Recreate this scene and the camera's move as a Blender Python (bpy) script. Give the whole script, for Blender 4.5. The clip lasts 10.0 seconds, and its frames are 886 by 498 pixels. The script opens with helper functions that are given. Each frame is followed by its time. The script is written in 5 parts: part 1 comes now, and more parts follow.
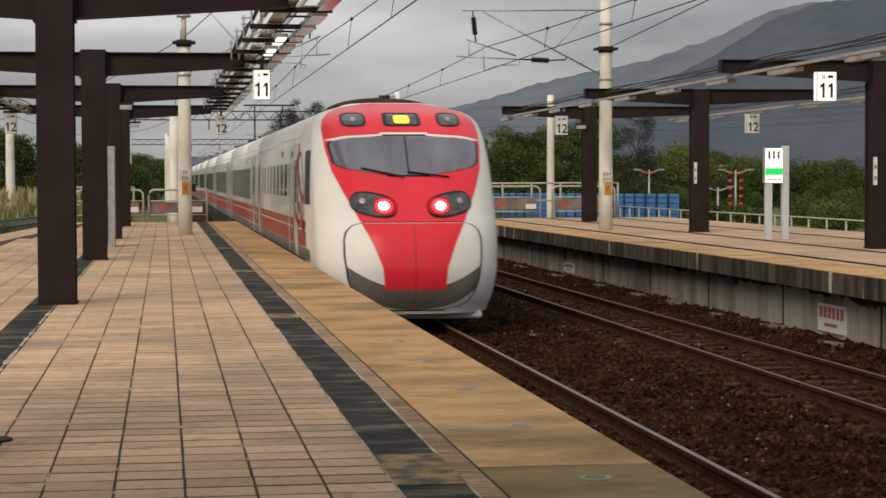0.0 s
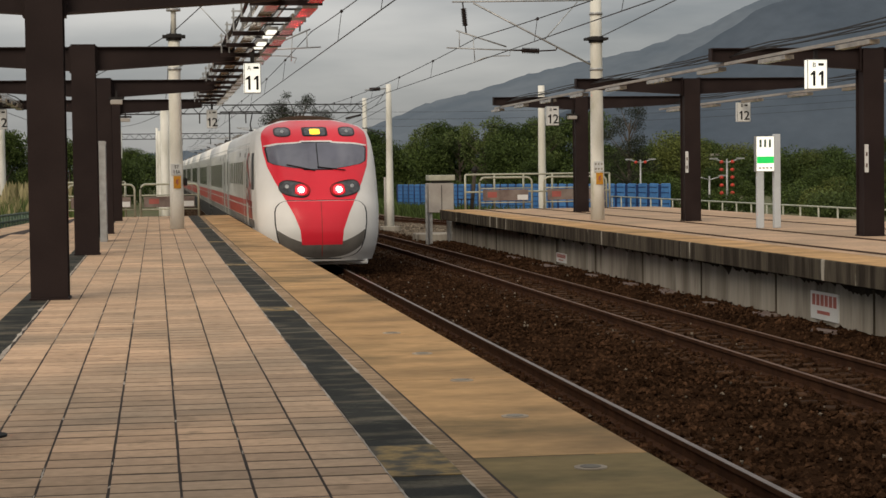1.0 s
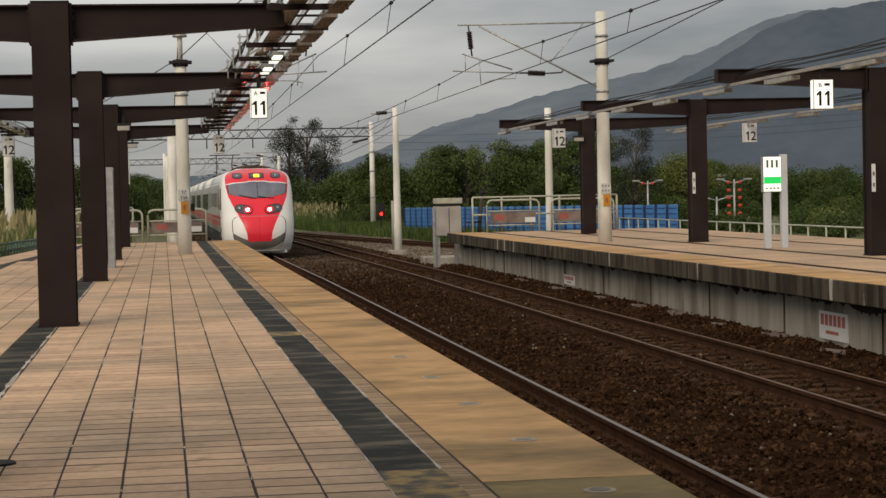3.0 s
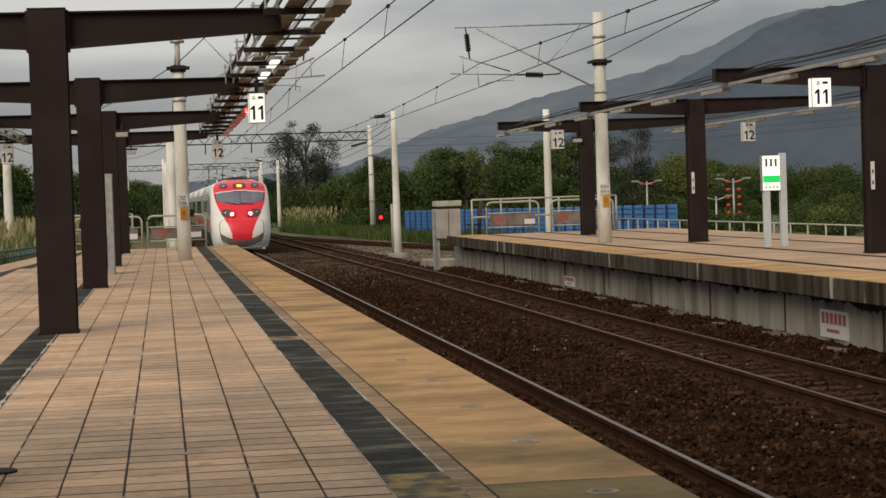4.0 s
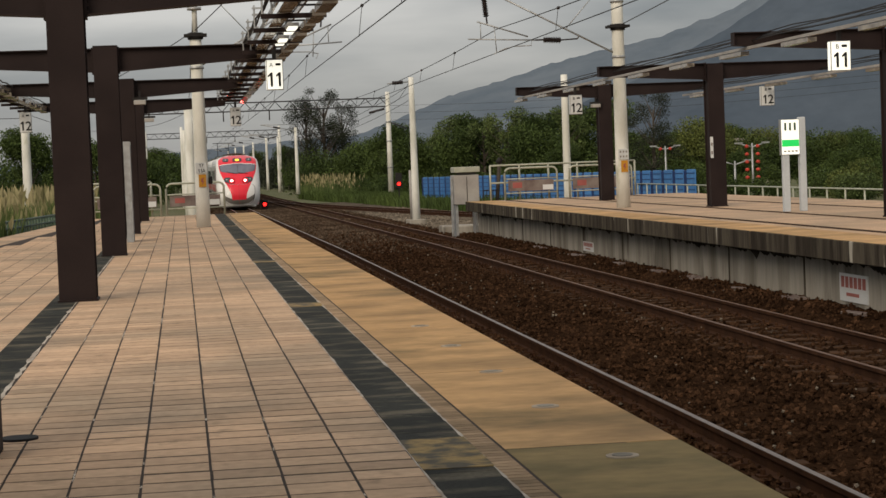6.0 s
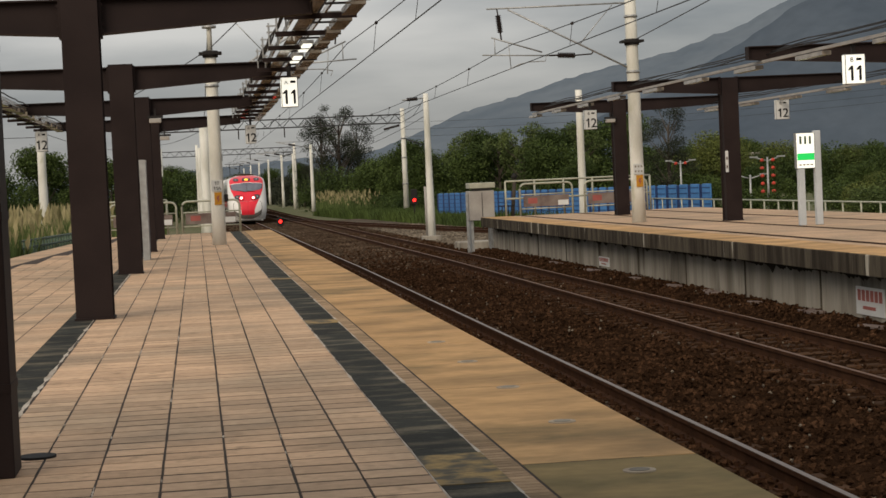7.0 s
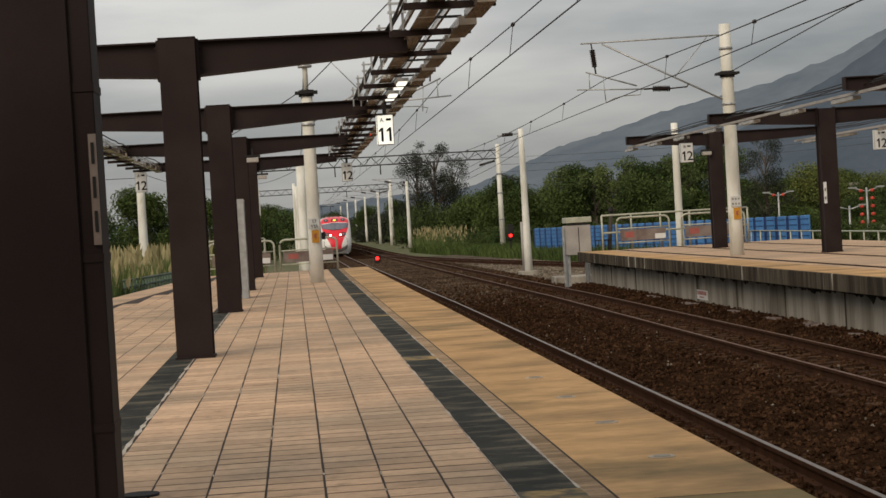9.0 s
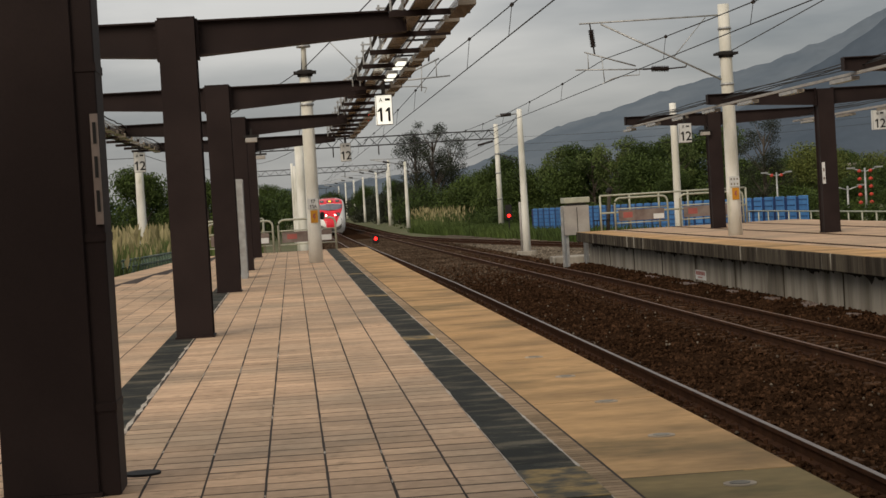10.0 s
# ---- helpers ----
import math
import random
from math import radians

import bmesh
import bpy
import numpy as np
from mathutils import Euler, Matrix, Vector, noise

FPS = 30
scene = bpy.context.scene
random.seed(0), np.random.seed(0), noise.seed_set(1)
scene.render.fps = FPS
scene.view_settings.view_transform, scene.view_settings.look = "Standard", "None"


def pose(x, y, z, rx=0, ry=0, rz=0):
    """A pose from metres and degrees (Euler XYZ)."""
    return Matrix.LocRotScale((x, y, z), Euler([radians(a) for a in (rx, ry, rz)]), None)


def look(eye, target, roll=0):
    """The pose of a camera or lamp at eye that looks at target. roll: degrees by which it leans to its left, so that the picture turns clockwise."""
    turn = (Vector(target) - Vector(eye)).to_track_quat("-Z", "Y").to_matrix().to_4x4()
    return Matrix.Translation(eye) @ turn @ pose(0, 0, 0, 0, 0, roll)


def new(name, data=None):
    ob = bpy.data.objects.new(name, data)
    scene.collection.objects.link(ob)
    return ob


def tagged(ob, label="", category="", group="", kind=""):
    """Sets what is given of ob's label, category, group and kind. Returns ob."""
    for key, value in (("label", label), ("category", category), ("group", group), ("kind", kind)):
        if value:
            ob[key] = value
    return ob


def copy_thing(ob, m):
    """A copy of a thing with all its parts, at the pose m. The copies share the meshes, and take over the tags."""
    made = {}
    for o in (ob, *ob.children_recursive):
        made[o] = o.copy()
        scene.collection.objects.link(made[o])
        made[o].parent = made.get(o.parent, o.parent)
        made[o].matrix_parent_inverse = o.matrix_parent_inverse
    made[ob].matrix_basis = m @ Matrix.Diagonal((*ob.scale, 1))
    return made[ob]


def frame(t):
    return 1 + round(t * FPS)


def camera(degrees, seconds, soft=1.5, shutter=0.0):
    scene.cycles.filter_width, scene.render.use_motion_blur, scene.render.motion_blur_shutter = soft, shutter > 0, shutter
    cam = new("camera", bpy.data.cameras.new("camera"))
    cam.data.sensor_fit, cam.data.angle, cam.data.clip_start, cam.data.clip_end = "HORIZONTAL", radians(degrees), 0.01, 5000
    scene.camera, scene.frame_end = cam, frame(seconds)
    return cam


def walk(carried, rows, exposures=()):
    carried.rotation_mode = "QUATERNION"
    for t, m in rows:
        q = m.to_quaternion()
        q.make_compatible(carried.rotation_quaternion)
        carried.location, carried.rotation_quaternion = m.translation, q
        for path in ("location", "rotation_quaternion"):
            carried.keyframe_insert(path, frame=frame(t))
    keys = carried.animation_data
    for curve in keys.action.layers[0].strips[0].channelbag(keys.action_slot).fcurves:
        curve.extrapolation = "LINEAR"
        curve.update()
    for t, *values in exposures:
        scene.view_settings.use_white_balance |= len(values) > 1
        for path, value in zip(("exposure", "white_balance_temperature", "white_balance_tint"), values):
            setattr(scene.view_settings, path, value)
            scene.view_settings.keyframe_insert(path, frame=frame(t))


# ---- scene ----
LENS = 25.97
cam = camera(LENS, 10.0, 1.5, 0.3)
walk(cam, [
    (0, pose(0.003, -0.006, 1.302, 87.880, 0.190, -8.260)),
    (0.1, pose(0.004, -0.002, 1.301, 87.883, 0.194, -8.452)),
    (0.2, pose(0.005, 0.001, 1.300, 87.884, 0.199, -8.452)),
    (0.3, pose(0.006, 0.005, 1.298, 87.674, 0.203, -8.904)),
    (0.4, pose(0.007, 0.008, 1.297, 87.604, 0.207, -9.176)),
    (0.5, pose(0.008, 0.012, 1.296, 87.595, 0.211, -9.232)),
    (0.6, pose(0.006, 0.009, 1.297, 87.505, 0.320, -9.175)),
    (0.7, pose(0.004, 0.007, 1.297, 87.497, 0.429, -8.908)),
    (0.8, pose(0.003, 0.004, 1.298, 87.543, 0.537, -8.725)),
    (0.9, pose(0.001, 0.002, 1.298, 87.563, 0.646, -8.559)),
    (1, pose(-0.001, -0.001, 1.299, 87.631, 0.754, -8.517)),
    (1.1, pose(-0.001, 0.000, 1.299, 87.668, 0.845, -8.424)),
    (1.2, pose(-0.000, 0.002, 1.299, 87.703, 0.936, -8.439)),
    (1.3, pose(0.000, 0.003, 1.298, 87.834, 1.028, -8.506)),
    (1.4, pose(0.001, 0.005, 1.298, 87.914, 1.119, -8.617)),
    (1.5, pose(0.001, 0.006, 1.298, 87.845, 1.210, -8.711)),
    (1.6, pose(-0.001, 0.002, 1.301, 87.609, 1.129, -8.800)),
    (1.7, pose(-0.004, -0.002, 1.304, 87.460, 1.048, -8.898)),
    (1.8, pose(-0.006, -0.005, 1.306, 86.959, 0.968, -8.970)),
    (1.9, pose(-0.009, -0.009, 1.309, 86.160, 0.887, -9.408)),
    (2, pose(-0.011, -0.013, 1.312, 86.624, 0.807, -9.510)),
    (2.1, pose(-0.009, -0.010, 1.309, 88.161, 0.865, -9.455)),
    (2.2, pose(-0.007, -0.007, 1.305, 88.190, 0.924, -9.256)),
    (2.3, pose(-0.004, -0.005, 1.302, 88.418, 0.983, -8.957)),
    (2.4, pose(-0.002, -0.002, 1.298, 88.704, 1.042, -8.839)),
    (2.5, pose(-0.000, 0.001, 1.295, 89.069, 1.100, -8.701)),
    (2.6, pose(0.000, -0.001, 1.297, 89.117, 1.133, -8.676)),
    (2.7, pose(0.001, -0.002, 1.299, 89.195, 1.166, -8.539)),
    (2.8, pose(0.001, -0.004, 1.300, 88.481, 1.199, -8.633)),
    (2.9, pose(0.002, -0.005, 1.302, 88.068, 1.232, -8.568)),
    (3, pose(0.002, -0.007, 1.304, 88.320, 1.265, -8.299)),
    (3.1, pose(0.002, -0.005, 1.304, 88.116, 1.327, -8.412)),
    (3.2, pose(0.003, -0.003, 1.304, 88.198, 1.389, -8.296)),
    (4.3, pose(0.008, 0.019, 1.302, 88.394, 2.073, -8.300)),
    (4.4, pose(0.009, 0.037, 1.300, 88.237, 2.008, -8.153)),
    (4.5, pose(0.009, 0.055, 1.298, 88.133, 1.943, -8.023)),
    (4.6, pose(0.009, 0.051, 1.297, 88.194, 1.963, -7.902)),
    (4.7, pose(0.008, 0.047, 1.296, 87.986, 1.983, -7.926)),
    (4.8, pose(0.008, 0.044, 1.294, 87.762, 2.003, -7.882)),
    (4.9, pose(0.007, 0.040, 1.293, 87.551, 2.023, -7.865)),
    (5, pose(0.007, 0.036, 1.292, 87.386, 2.043, -7.856)),
    (5.1, pose(0.007, 0.034, 1.292, 87.292, 2.066, -7.818)),
    (5.2, pose(0.007, 0.033, 1.293, 87.296, 2.088, -7.801)),
    (6.3, pose(0.006, 0.013, 1.298, 87.595, 2.337, -7.727)),
    (6.5, pose(0.006, 0.010, 1.299, 87.729, 2.382, -7.636)),
    (6.7, pose(0.005, 0.007, 1.298, 87.736, 2.490, -7.608)),
    (7, pose(0.004, 0.003, 1.297, 87.913, 2.652, -7.328)),
    (7.1, pose(0.002, 0.001, 1.299, 87.953, 2.798, -7.189)),
    (7.2, pose(0.001, -0.002, 1.300, 88.130, 2.944, -7.036)),
    (7.3, pose(-0.001, -0.004, 1.302, 88.320, 3.089, -6.686)),
    (7.4, pose(-0.002, -0.007, 1.303, 88.541, 3.235, -6.143)),
    (7.5, pose(-0.004, -0.009, 1.305, 88.903, 3.381, -5.910)),
    (7.6, pose(-0.003, -0.006, 1.305, 89.110, 3.287, -5.639)),
    (7.7, pose(-0.002, -0.003, 1.304, 89.316, 3.194, -5.443)),
    (7.8, pose(-0.000, 0.001, 1.304, 89.507, 3.100, -5.283)),
    (7.9, pose(0.001, 0.004, 1.303, 89.556, 3.007, -5.066)),
    (8, pose(0.002, 0.007, 1.303, 89.546, 2.914, -5.002)),
    (8.1, pose(0.001, 0.005, 1.302, 89.590, 3.012, -4.957)),
    (8.3, pose(-0.000, 0.000, 1.301, 89.651, 3.208, -5.005)),
    (8.5, pose(-0.002, -0.004, 1.299, 89.527, 3.405, -5.046)),
    (8.7, pose(-0.002, -0.014, 1.301, 89.350, 3.403, -4.977)),
    (8.8, pose(-0.001, -0.018, 1.301, 89.216, 3.402, -4.749)),
    (9, pose(-0.001, -0.028, 1.303, 89.121, 3.399, -4.460)),
    (9.2, pose(-0.004, -0.032, 1.303, 88.923, 3.393, -4.387)),
    (9.3, pose(-0.005, -0.033, 1.304, 88.850, 3.389, -4.404)),
    (9.5, pose(-0.008, -0.037, 1.304, 88.762, 3.383, -4.362)),
    (9.7, pose(-0.011, -0.046, 1.303, 88.702, 3.384, -4.454)),
    (10, pose(-0.016, -0.060, 1.301, 88.529, 3.387, -4.516)),
], exposures=[(0.0, 0.14), (0.7, 0.0), (9.0, 0.0), (10.0, -0.04)])

# ---- sky and light ----
world = bpy.data.worlds.new("overcast_sky")
scene.world = world
world.use_nodes = True
wn, wl = world.node_tree.nodes, world.node_tree.links
wn.clear()
w_out = wn.new("ShaderNodeOutputWorld")
w_bg = wn.new("ShaderNodeBackground")
w_sky = wn.new("ShaderNodeTexSky")
w_sky.sky_type, w_sky.sun_disc = "NISHITA", False
w_sky.sun_elevation, w_sky.sun_rotation = radians(32), radians(213)
w_geo = wn.new("ShaderNodeTexCoord")
w_sep = wn.new("ShaderNodeSeparateXYZ")
w_map = wn.new("ShaderNodeMapping")
w_map.inputs["Scale"].default_value = (1.0, 1.0, 5.0)
w_noise = wn.new("ShaderNodeTexNoise")
w_noise.inputs["Scale"].default_value, w_noise.inputs["Detail"].default_value = 3.2, 6.0
w_noise.inputs["Roughness"].default_value = 0.5
w_cloud = wn.new("ShaderNodeValToRGB")
w_cloud.color_ramp.elements[0].position, w_cloud.color_ramp.elements[0].color = 0.34, (0.25, 0.262, 0.275, 1)
w_cloud.color_ramp.elements[1].position, w_cloud.color_ramp.elements[1].color = 0.64, (0.62, 0.605, 0.58, 1)
w_up = wn.new("ShaderNodeValToRGB")          # an overcast sky is brightest overhead
w_up.color_ramp.elements[0].position, w_up.color_ramp.elements[0].color = 0.0, (0.33, 0.33, 0.33, 1)
w_up.color_ramp.elements[1].position, w_up.color_ramp.elements[1].color = 0.9, (0.80, 0.80, 0.80, 1)
w_mid = w_up.color_ramp.elements.new(0.12)
w_mid.color = (0.52, 0.52, 0.52, 1)
w_two = wn.new("ShaderNodeVectorMath")
w_two.operation = "SCALE"
w_two.inputs["Scale"].default_value = 2.0
w_mul = wn.new("ShaderNodeVectorMath")
w_mul.operation = "MULTIPLY"
w_mix = wn.new("ShaderNodeMixRGB")
w_mix.inputs[0].default_value = 0.08
w_bg.inputs["Strength"].default_value = 1.0
w_dim = wn.new("ShaderNodeVectorMath")
w_dim.operation = "SCALE"
w_dim.inputs["Scale"].default_value = 0.1
wl.new(w_geo.outputs["Generated"], w_map.inputs["Vector"])
wl.new(w_geo.outputs["Generated"], w_sep.inputs["Vector"])
wl.new(w_map.outputs["Vector"], w_noise.inputs["Vector"])
wl.new(w_noise.outputs["Fac"], w_cloud.inputs["Fac"])
wl.new(w_sep.outputs["Z"], w_up.inputs["Fac"])
wl.new(w_cloud.outputs["Color"], w_mul.inputs[0])
wl.new(w_up.outputs["Color"], w_two.inputs[0])
wl.new(w_two.outputs["Vector"], w_mul.inputs[1])
wl.new(w_sky.outputs["Color"], w_dim.inputs[0])
w_side = wn.new("ShaderNodeMapRange")        # the cloud is thinner to the left of the line
w_side.inputs["From Min"].default_value, w_side.inputs["From Max"].default_value = -0.30, 0.45
w_side.inputs["To Min"].default_value, w_side.inputs["To Max"].default_value = 1.19, 0.94
w_bias = wn.new("ShaderNodeVectorMath")
w_bias.operation = "SCALE"
wl.new(w_sep.outputs["X"], w_side.inputs["Value"])
wl.new(w_mul.outputs["Vector"], w_bias.inputs[0])
wl.new(w_side.outputs["Result"], w_bias.inputs["Scale"])
wl.new(w_bias.outputs["Vector"], w_mix.inputs[1])
wl.new(w_dim.outputs["Vector"], w_mix.inputs[2])
wl.new(w_mix.outputs["Color"], w_bg.inputs["Color"])
wl.new(w_bg.outputs["Background"], w_out.inputs["Surface"])
sun = bpy.data.lights.new("sun", "SUN")
sun.energy, sun.angle, sun.color = 2.1, radians(35), (1.0, 0.84, 0.66)
sun_ob = new("sun", sun)
sun_ob.matrix_world = look((-30, -45, 34), (0, 0, 0))


# ---- materials ----
def material(name, base, rough=0.7, metal=0.0, second=None, scale=2.0, grain=0.1, fine=40.0, bump=0.15, bump_size=0.01,
             stretch=(1, 1, 1), low=0.35, high=0.65, vary=0.0, glow=None, strength=0.0, coat=0.0, spec=0.25, stain=None):
    """A surface with stains at one scale and grain at another; vary: brightness from piece to piece;
    stain: (colour, scale, low, high) of a further, larger blotch."""
    m = bpy.data.materials.new(name)
    m.use_nodes = True
    n, l = m.node_tree.nodes, m.node_tree.links
    b = n["Principled BSDF"]
    b.inputs["Roughness"].default_value, b.inputs["Metallic"].default_value = rough, metal
    b.inputs["Coat Weight"].default_value = coat
    b.inputs["Specular IOR Level"].default_value = spec
    tc = n.new("ShaderNodeTexCoord")
    mp = n.new("ShaderNodeMapping")
    mp.inputs["Scale"].default_value = stretch
    geo = n.new("ShaderNodeNewGeometry")
    l.new(geo.outputs["Position"] if glow is None and not name.startswith("train") else tc.outputs["Object"], mp.inputs["Vector"])
    big = n.new("ShaderNodeTexNoise")
    big.inputs["Scale"].default_value, big.inputs["Detail"].default_value = scale, 5.0
    ramp = n.new("ShaderNodeValToRGB")
    ramp.color_ramp.elements[0].position, ramp.color_ramp.elements[1].position = low, high
    ramp.color_ramp.elements[0].color = (*base, 1)
    ramp.color_ramp.elements[1].color = (*(second or [c * 0.8 for c in base]), 1)
    small = n.new("ShaderNodeTexNoise")
    small.inputs["Scale"].default_value, small.inputs["Detail"].default_value = fine, 4.0
    mr = n.new("ShaderNodeMapRange")
    mr.inputs["To Min"].default_value, mr.inputs["To Max"].default_value = 1 - grain, 1 + grain
    sc = n.new("ShaderNodeVectorMath")
    sc.operation = "SCALE"
    l.new(mp.outputs["Vector"], big.inputs["Vector"])
    l.new(mp.outputs["Vector"], small.inputs["Vector"])
    l.new(big.outputs["Fac"], ramp.inputs["Fac"])
    l.new(small.outputs["Fac"], mr.inputs["Value"])
    l.new(ramp.outputs["Color"], sc.inputs[0])
    l.new(mr.outputs["Result"], sc.inputs["Scale"])
    out = sc.outputs["Vector"]
    if stain:
        blot = n.new("ShaderNodeTexNoise")
        blot.inputs["Scale"].default_value, blot.inputs["Detail"].default_value, blot.inputs["Roughness"].default_value = stain[1], 8.0, 0.62
        cover = n.new("ShaderNodeMapRange")
        cover.inputs["From Min"].default_value, cover.inputs["From Max"].default_value = stain[2], stain[3]
        lay = n.new("ShaderNodeMixRGB")
        lay.inputs[2].default_value = (*stain[0], 1)
        l.new(mp.outputs["Vector"], blot.inputs["Vector"])
        l.new(blot.outputs["Fac"], cover.inputs["Value"])
        l.new(cover.outputs["Result"], lay.inputs[0])
        l.new(out, lay.inputs[1])
        out = lay.outputs[0]
    if vary:
        info = n.new("ShaderNodeObjectInfo")
        isl = n.new("ShaderNodeMath")
        isl.operation = "ADD"
        l.new(info.outputs["Random"], isl.inputs[0])
        l.new(geo.outputs["Random Per Island"], isl.inputs[1])
        fr = n.new("ShaderNodeMath")
        fr.operation = "FRACT"
        l.new(isl.outputs[0], fr.inputs[0])
        vr = n.new("ShaderNodeMapRange")
        vr.inputs["To Min"].default_value, vr.inputs["To Max"].default_value = 1 - vary, 1 + vary
        l.new(fr.outputs[0], vr.inputs["Value"])
        s2 = n.new("ShaderNodeVectorMath")
        s2.operation = "SCALE"
        l.new(out, s2.inputs[0])
        l.new(vr.outputs["Result"], s2.inputs["Scale"])
        out = s2.outputs["Vector"]
    l.new(out, b.inputs["Base Color"])
    if bump:
        bp = n.new("ShaderNodeBump")
        bp.inputs["Strength"].default_value, bp.inputs["Distance"].default_value = bump, bump_size
        l.new(small.outputs["Fac"], bp.inputs["Height"])
        l.new(bp.outputs["Normal"], b.inputs["Normal"])
    if glow:
        b.inputs["Emission Color"].default_value = (*glow, 1)
        b.inputs["Emission Strength"].default_value = strength
    return m


M_TILE = material("clay_tile", (0.55, 0.375, 0.245), 0.8, spec=0.08, second=(0.37, 0.275, 0.190), scale=0.6, low=0.38, high=0.66, fine=16, grain=0.27, vary=0.15, bump=0.3, bump_size=0.005, stain=((0.30, 0.215, 0.14), 4.5, 0.56, 0.72))
M_BRICK = material("narrow_tan_brick", (0.36, 0.25, 0.155), 0.85, spec=0.08, second=(0.23, 0.165, 0.10), scale=1.2, fine=18, grain=0.3, vary=0.25, bump=0.3, bump_size=0.004)
M_JOINT = material("tile_joint", (0.045, 0.032, 0.025), 0.9, scale=3)
M_STRIPE = material("dark_rubber", (0.026, 0.027, 0.023), 0.85, spec=0.12, second=(0.15, 0.128, 0.09), scale=2.6, stretch=(0.7, 1.3, 1), low=0.50, high=0.74, fine=60, grain=0.7, bump=0.4, vary=0.25, stain=((0.095, 0.090, 0.066), 7.0, 0.56, 0.74))
M_LIPBAND = material("black_moss", (0.030, 0.026, 0.021), 0.95, spec=0.05, second=(0.055, 0.048, 0.038), scale=4, fine=20, grain=0.4)
M_YELLOW = material("worn_yellow_paint", (0.30, 0.205, 0.080), 0.8, second=(0.085, 0.072, 0.048), scale=6, fine=25, grain=0.35, low=0.42, high=0.58)
M_EDGE = material("stained_concrete_edge", (0.50, 0.305, 0.138), 0.8, second=(0.29, 0.180, 0.083), spec=0.15, scale=1.6, stretch=(0.7, 1.0, 1), low=0.42, high=0.68, fine=11, grain=0.28, bump=0.2, vary=0.10, stain=((0.185, 0.128, 0.060), 0.6, 0.52, 0.66))
M_ALGAE = material("algae_covered_edge", (0.270, 0.195, 0.085), 0.8, second=(0.125, 0.100, 0.044), spec=0.15, scale=1.3, stretch=(0.7, 1.0, 1), low=0.38, high=0.64, fine=11, grain=0.3, bump=0.2, stain=((0.085, 0.072, 0.034), 0.9, 0.52, 0.68))
M_CONC = material("grey_concrete", (0.31, 0.285, 0.24), 0.9, spec=0.1, second=(0.16, 0.142, 0.115), scale=1.5, stretch=(1, 1.2, 0.18), fine=9, grain=0.3, low=0.42, high=0.66, bump=0.25, stain=((0.075, 0.062, 0.048), 1.1, 0.55, 0.72))
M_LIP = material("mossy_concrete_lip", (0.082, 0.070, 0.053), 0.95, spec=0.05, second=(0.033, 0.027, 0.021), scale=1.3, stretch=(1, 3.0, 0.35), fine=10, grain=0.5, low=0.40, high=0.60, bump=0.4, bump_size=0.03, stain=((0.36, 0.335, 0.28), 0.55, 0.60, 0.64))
M_STEEL = material("brown_painted_steel", (0.017, 0.011, 0.0105), 0.6, second=(0.024, 0.016, 0.015), scale=1.5, fine=70, grain=0.15, bump=0.05, spec=0.12)
M_GALV = material("galvanised_steel", (0.42, 0.43, 0.43), 0.5, 0.6, second=(0.30, 0.30, 0.29), scale=6, fine=50)
M_TRAY = material("weathered_cable_tray", (0.30, 0.26, 0.205), 0.24, 0.0, second=(0.16, 0.135, 0.11), scale=3, fine=30, grain=0.2, bump=0.05, spec=0.5, coat=0.3)
M_CABLE = material("black_cable", (0.015, 0.015, 0.016), 0.6)
M_POLE = material("white_concrete_pole", (0.74, 0.73, 0.67), 0.8, second=(0.55, 0.54, 0.47), scale=2.0, stretch=(1, 1, 0.4), fine=40, grain=0.08, stain=((0.36, 0.37, 0.22), 1.7, 0.60, 0.74))
M_BALLAST = material("brown_ballast", (0.061, 0.0320, 0.0175), 1.0, spec=0.0, second=(0.030, 0.0160, 0.0090), scale=2.5, fine=26, grain=0.75, bump=1.0, bump_size=0.05, vary=0.55)
M_GREYBALLAST = material("grey_gravel", (0.20, 0.168, 0.130), 1.0, spec=0.0, vary=0.4, second=(0.095, 0.077, 0.058), scale=0.6, fine=20, grain=0.6, bump=0.8, bump_size=0.04)
M_TRACKGRAVEL = material("brown_grey_gravel", (0.100, 0.072, 0.050), 1.0, spec=0.0, vary=0.45, second=(0.050, 0.034, 0.023), scale=0.6, fine=20, grain=0.6, bump=0.8, bump_size=0.04)
M_RAIL = material("rusty_rail_side", (0.034, 0.0165, 0.0095), 0.9, spec=0.05, second=(0.058, 0.028, 0.015), scale=4, fine=40, grain=0.3)
M_RAILTOP = material("polished_rail_head", (0.24, 0.20, 0.175), 0.5, 0.7, scale=6)
M_SLEEPER = material("rust_stained_sleeper", (0.066, 0.036, 0.020), 0.95, spec=0.05, second=(0.036, 0.021, 0.013), scale=3, fine=25, grain=0.3, vary=0.2)
M_WHITE = material("train_white_paint", (0.74, 0.73, 0.70), 0.42, second=(0.66, 0.65, 0.62), scale=0.8, fine=6, grain=0.02, bump=0.0, coat=0.12)
M_RED = material("train_red_paint", (0.72, 0.028, 0.048), 0.30, second=(0.66, 0.024, 0.042), scale=1.0, fine=6, grain=0.02, bump=0.0, coat=0.15)
M_SIDERED = material("train_band_red", (0.36, 0.040, 0.030), 0.4, second=(0.28, 0.035, 0.028), scale=2, fine=6, grain=0.05, bump=0.0)
M_SILVER = material("train_side_silver", (0.56, 0.56, 0.53), 0.35, second=(0.46, 0.46, 0.43), scale=0.8, fine=8, grain=0.04, bump=0.0, coat=0.3)
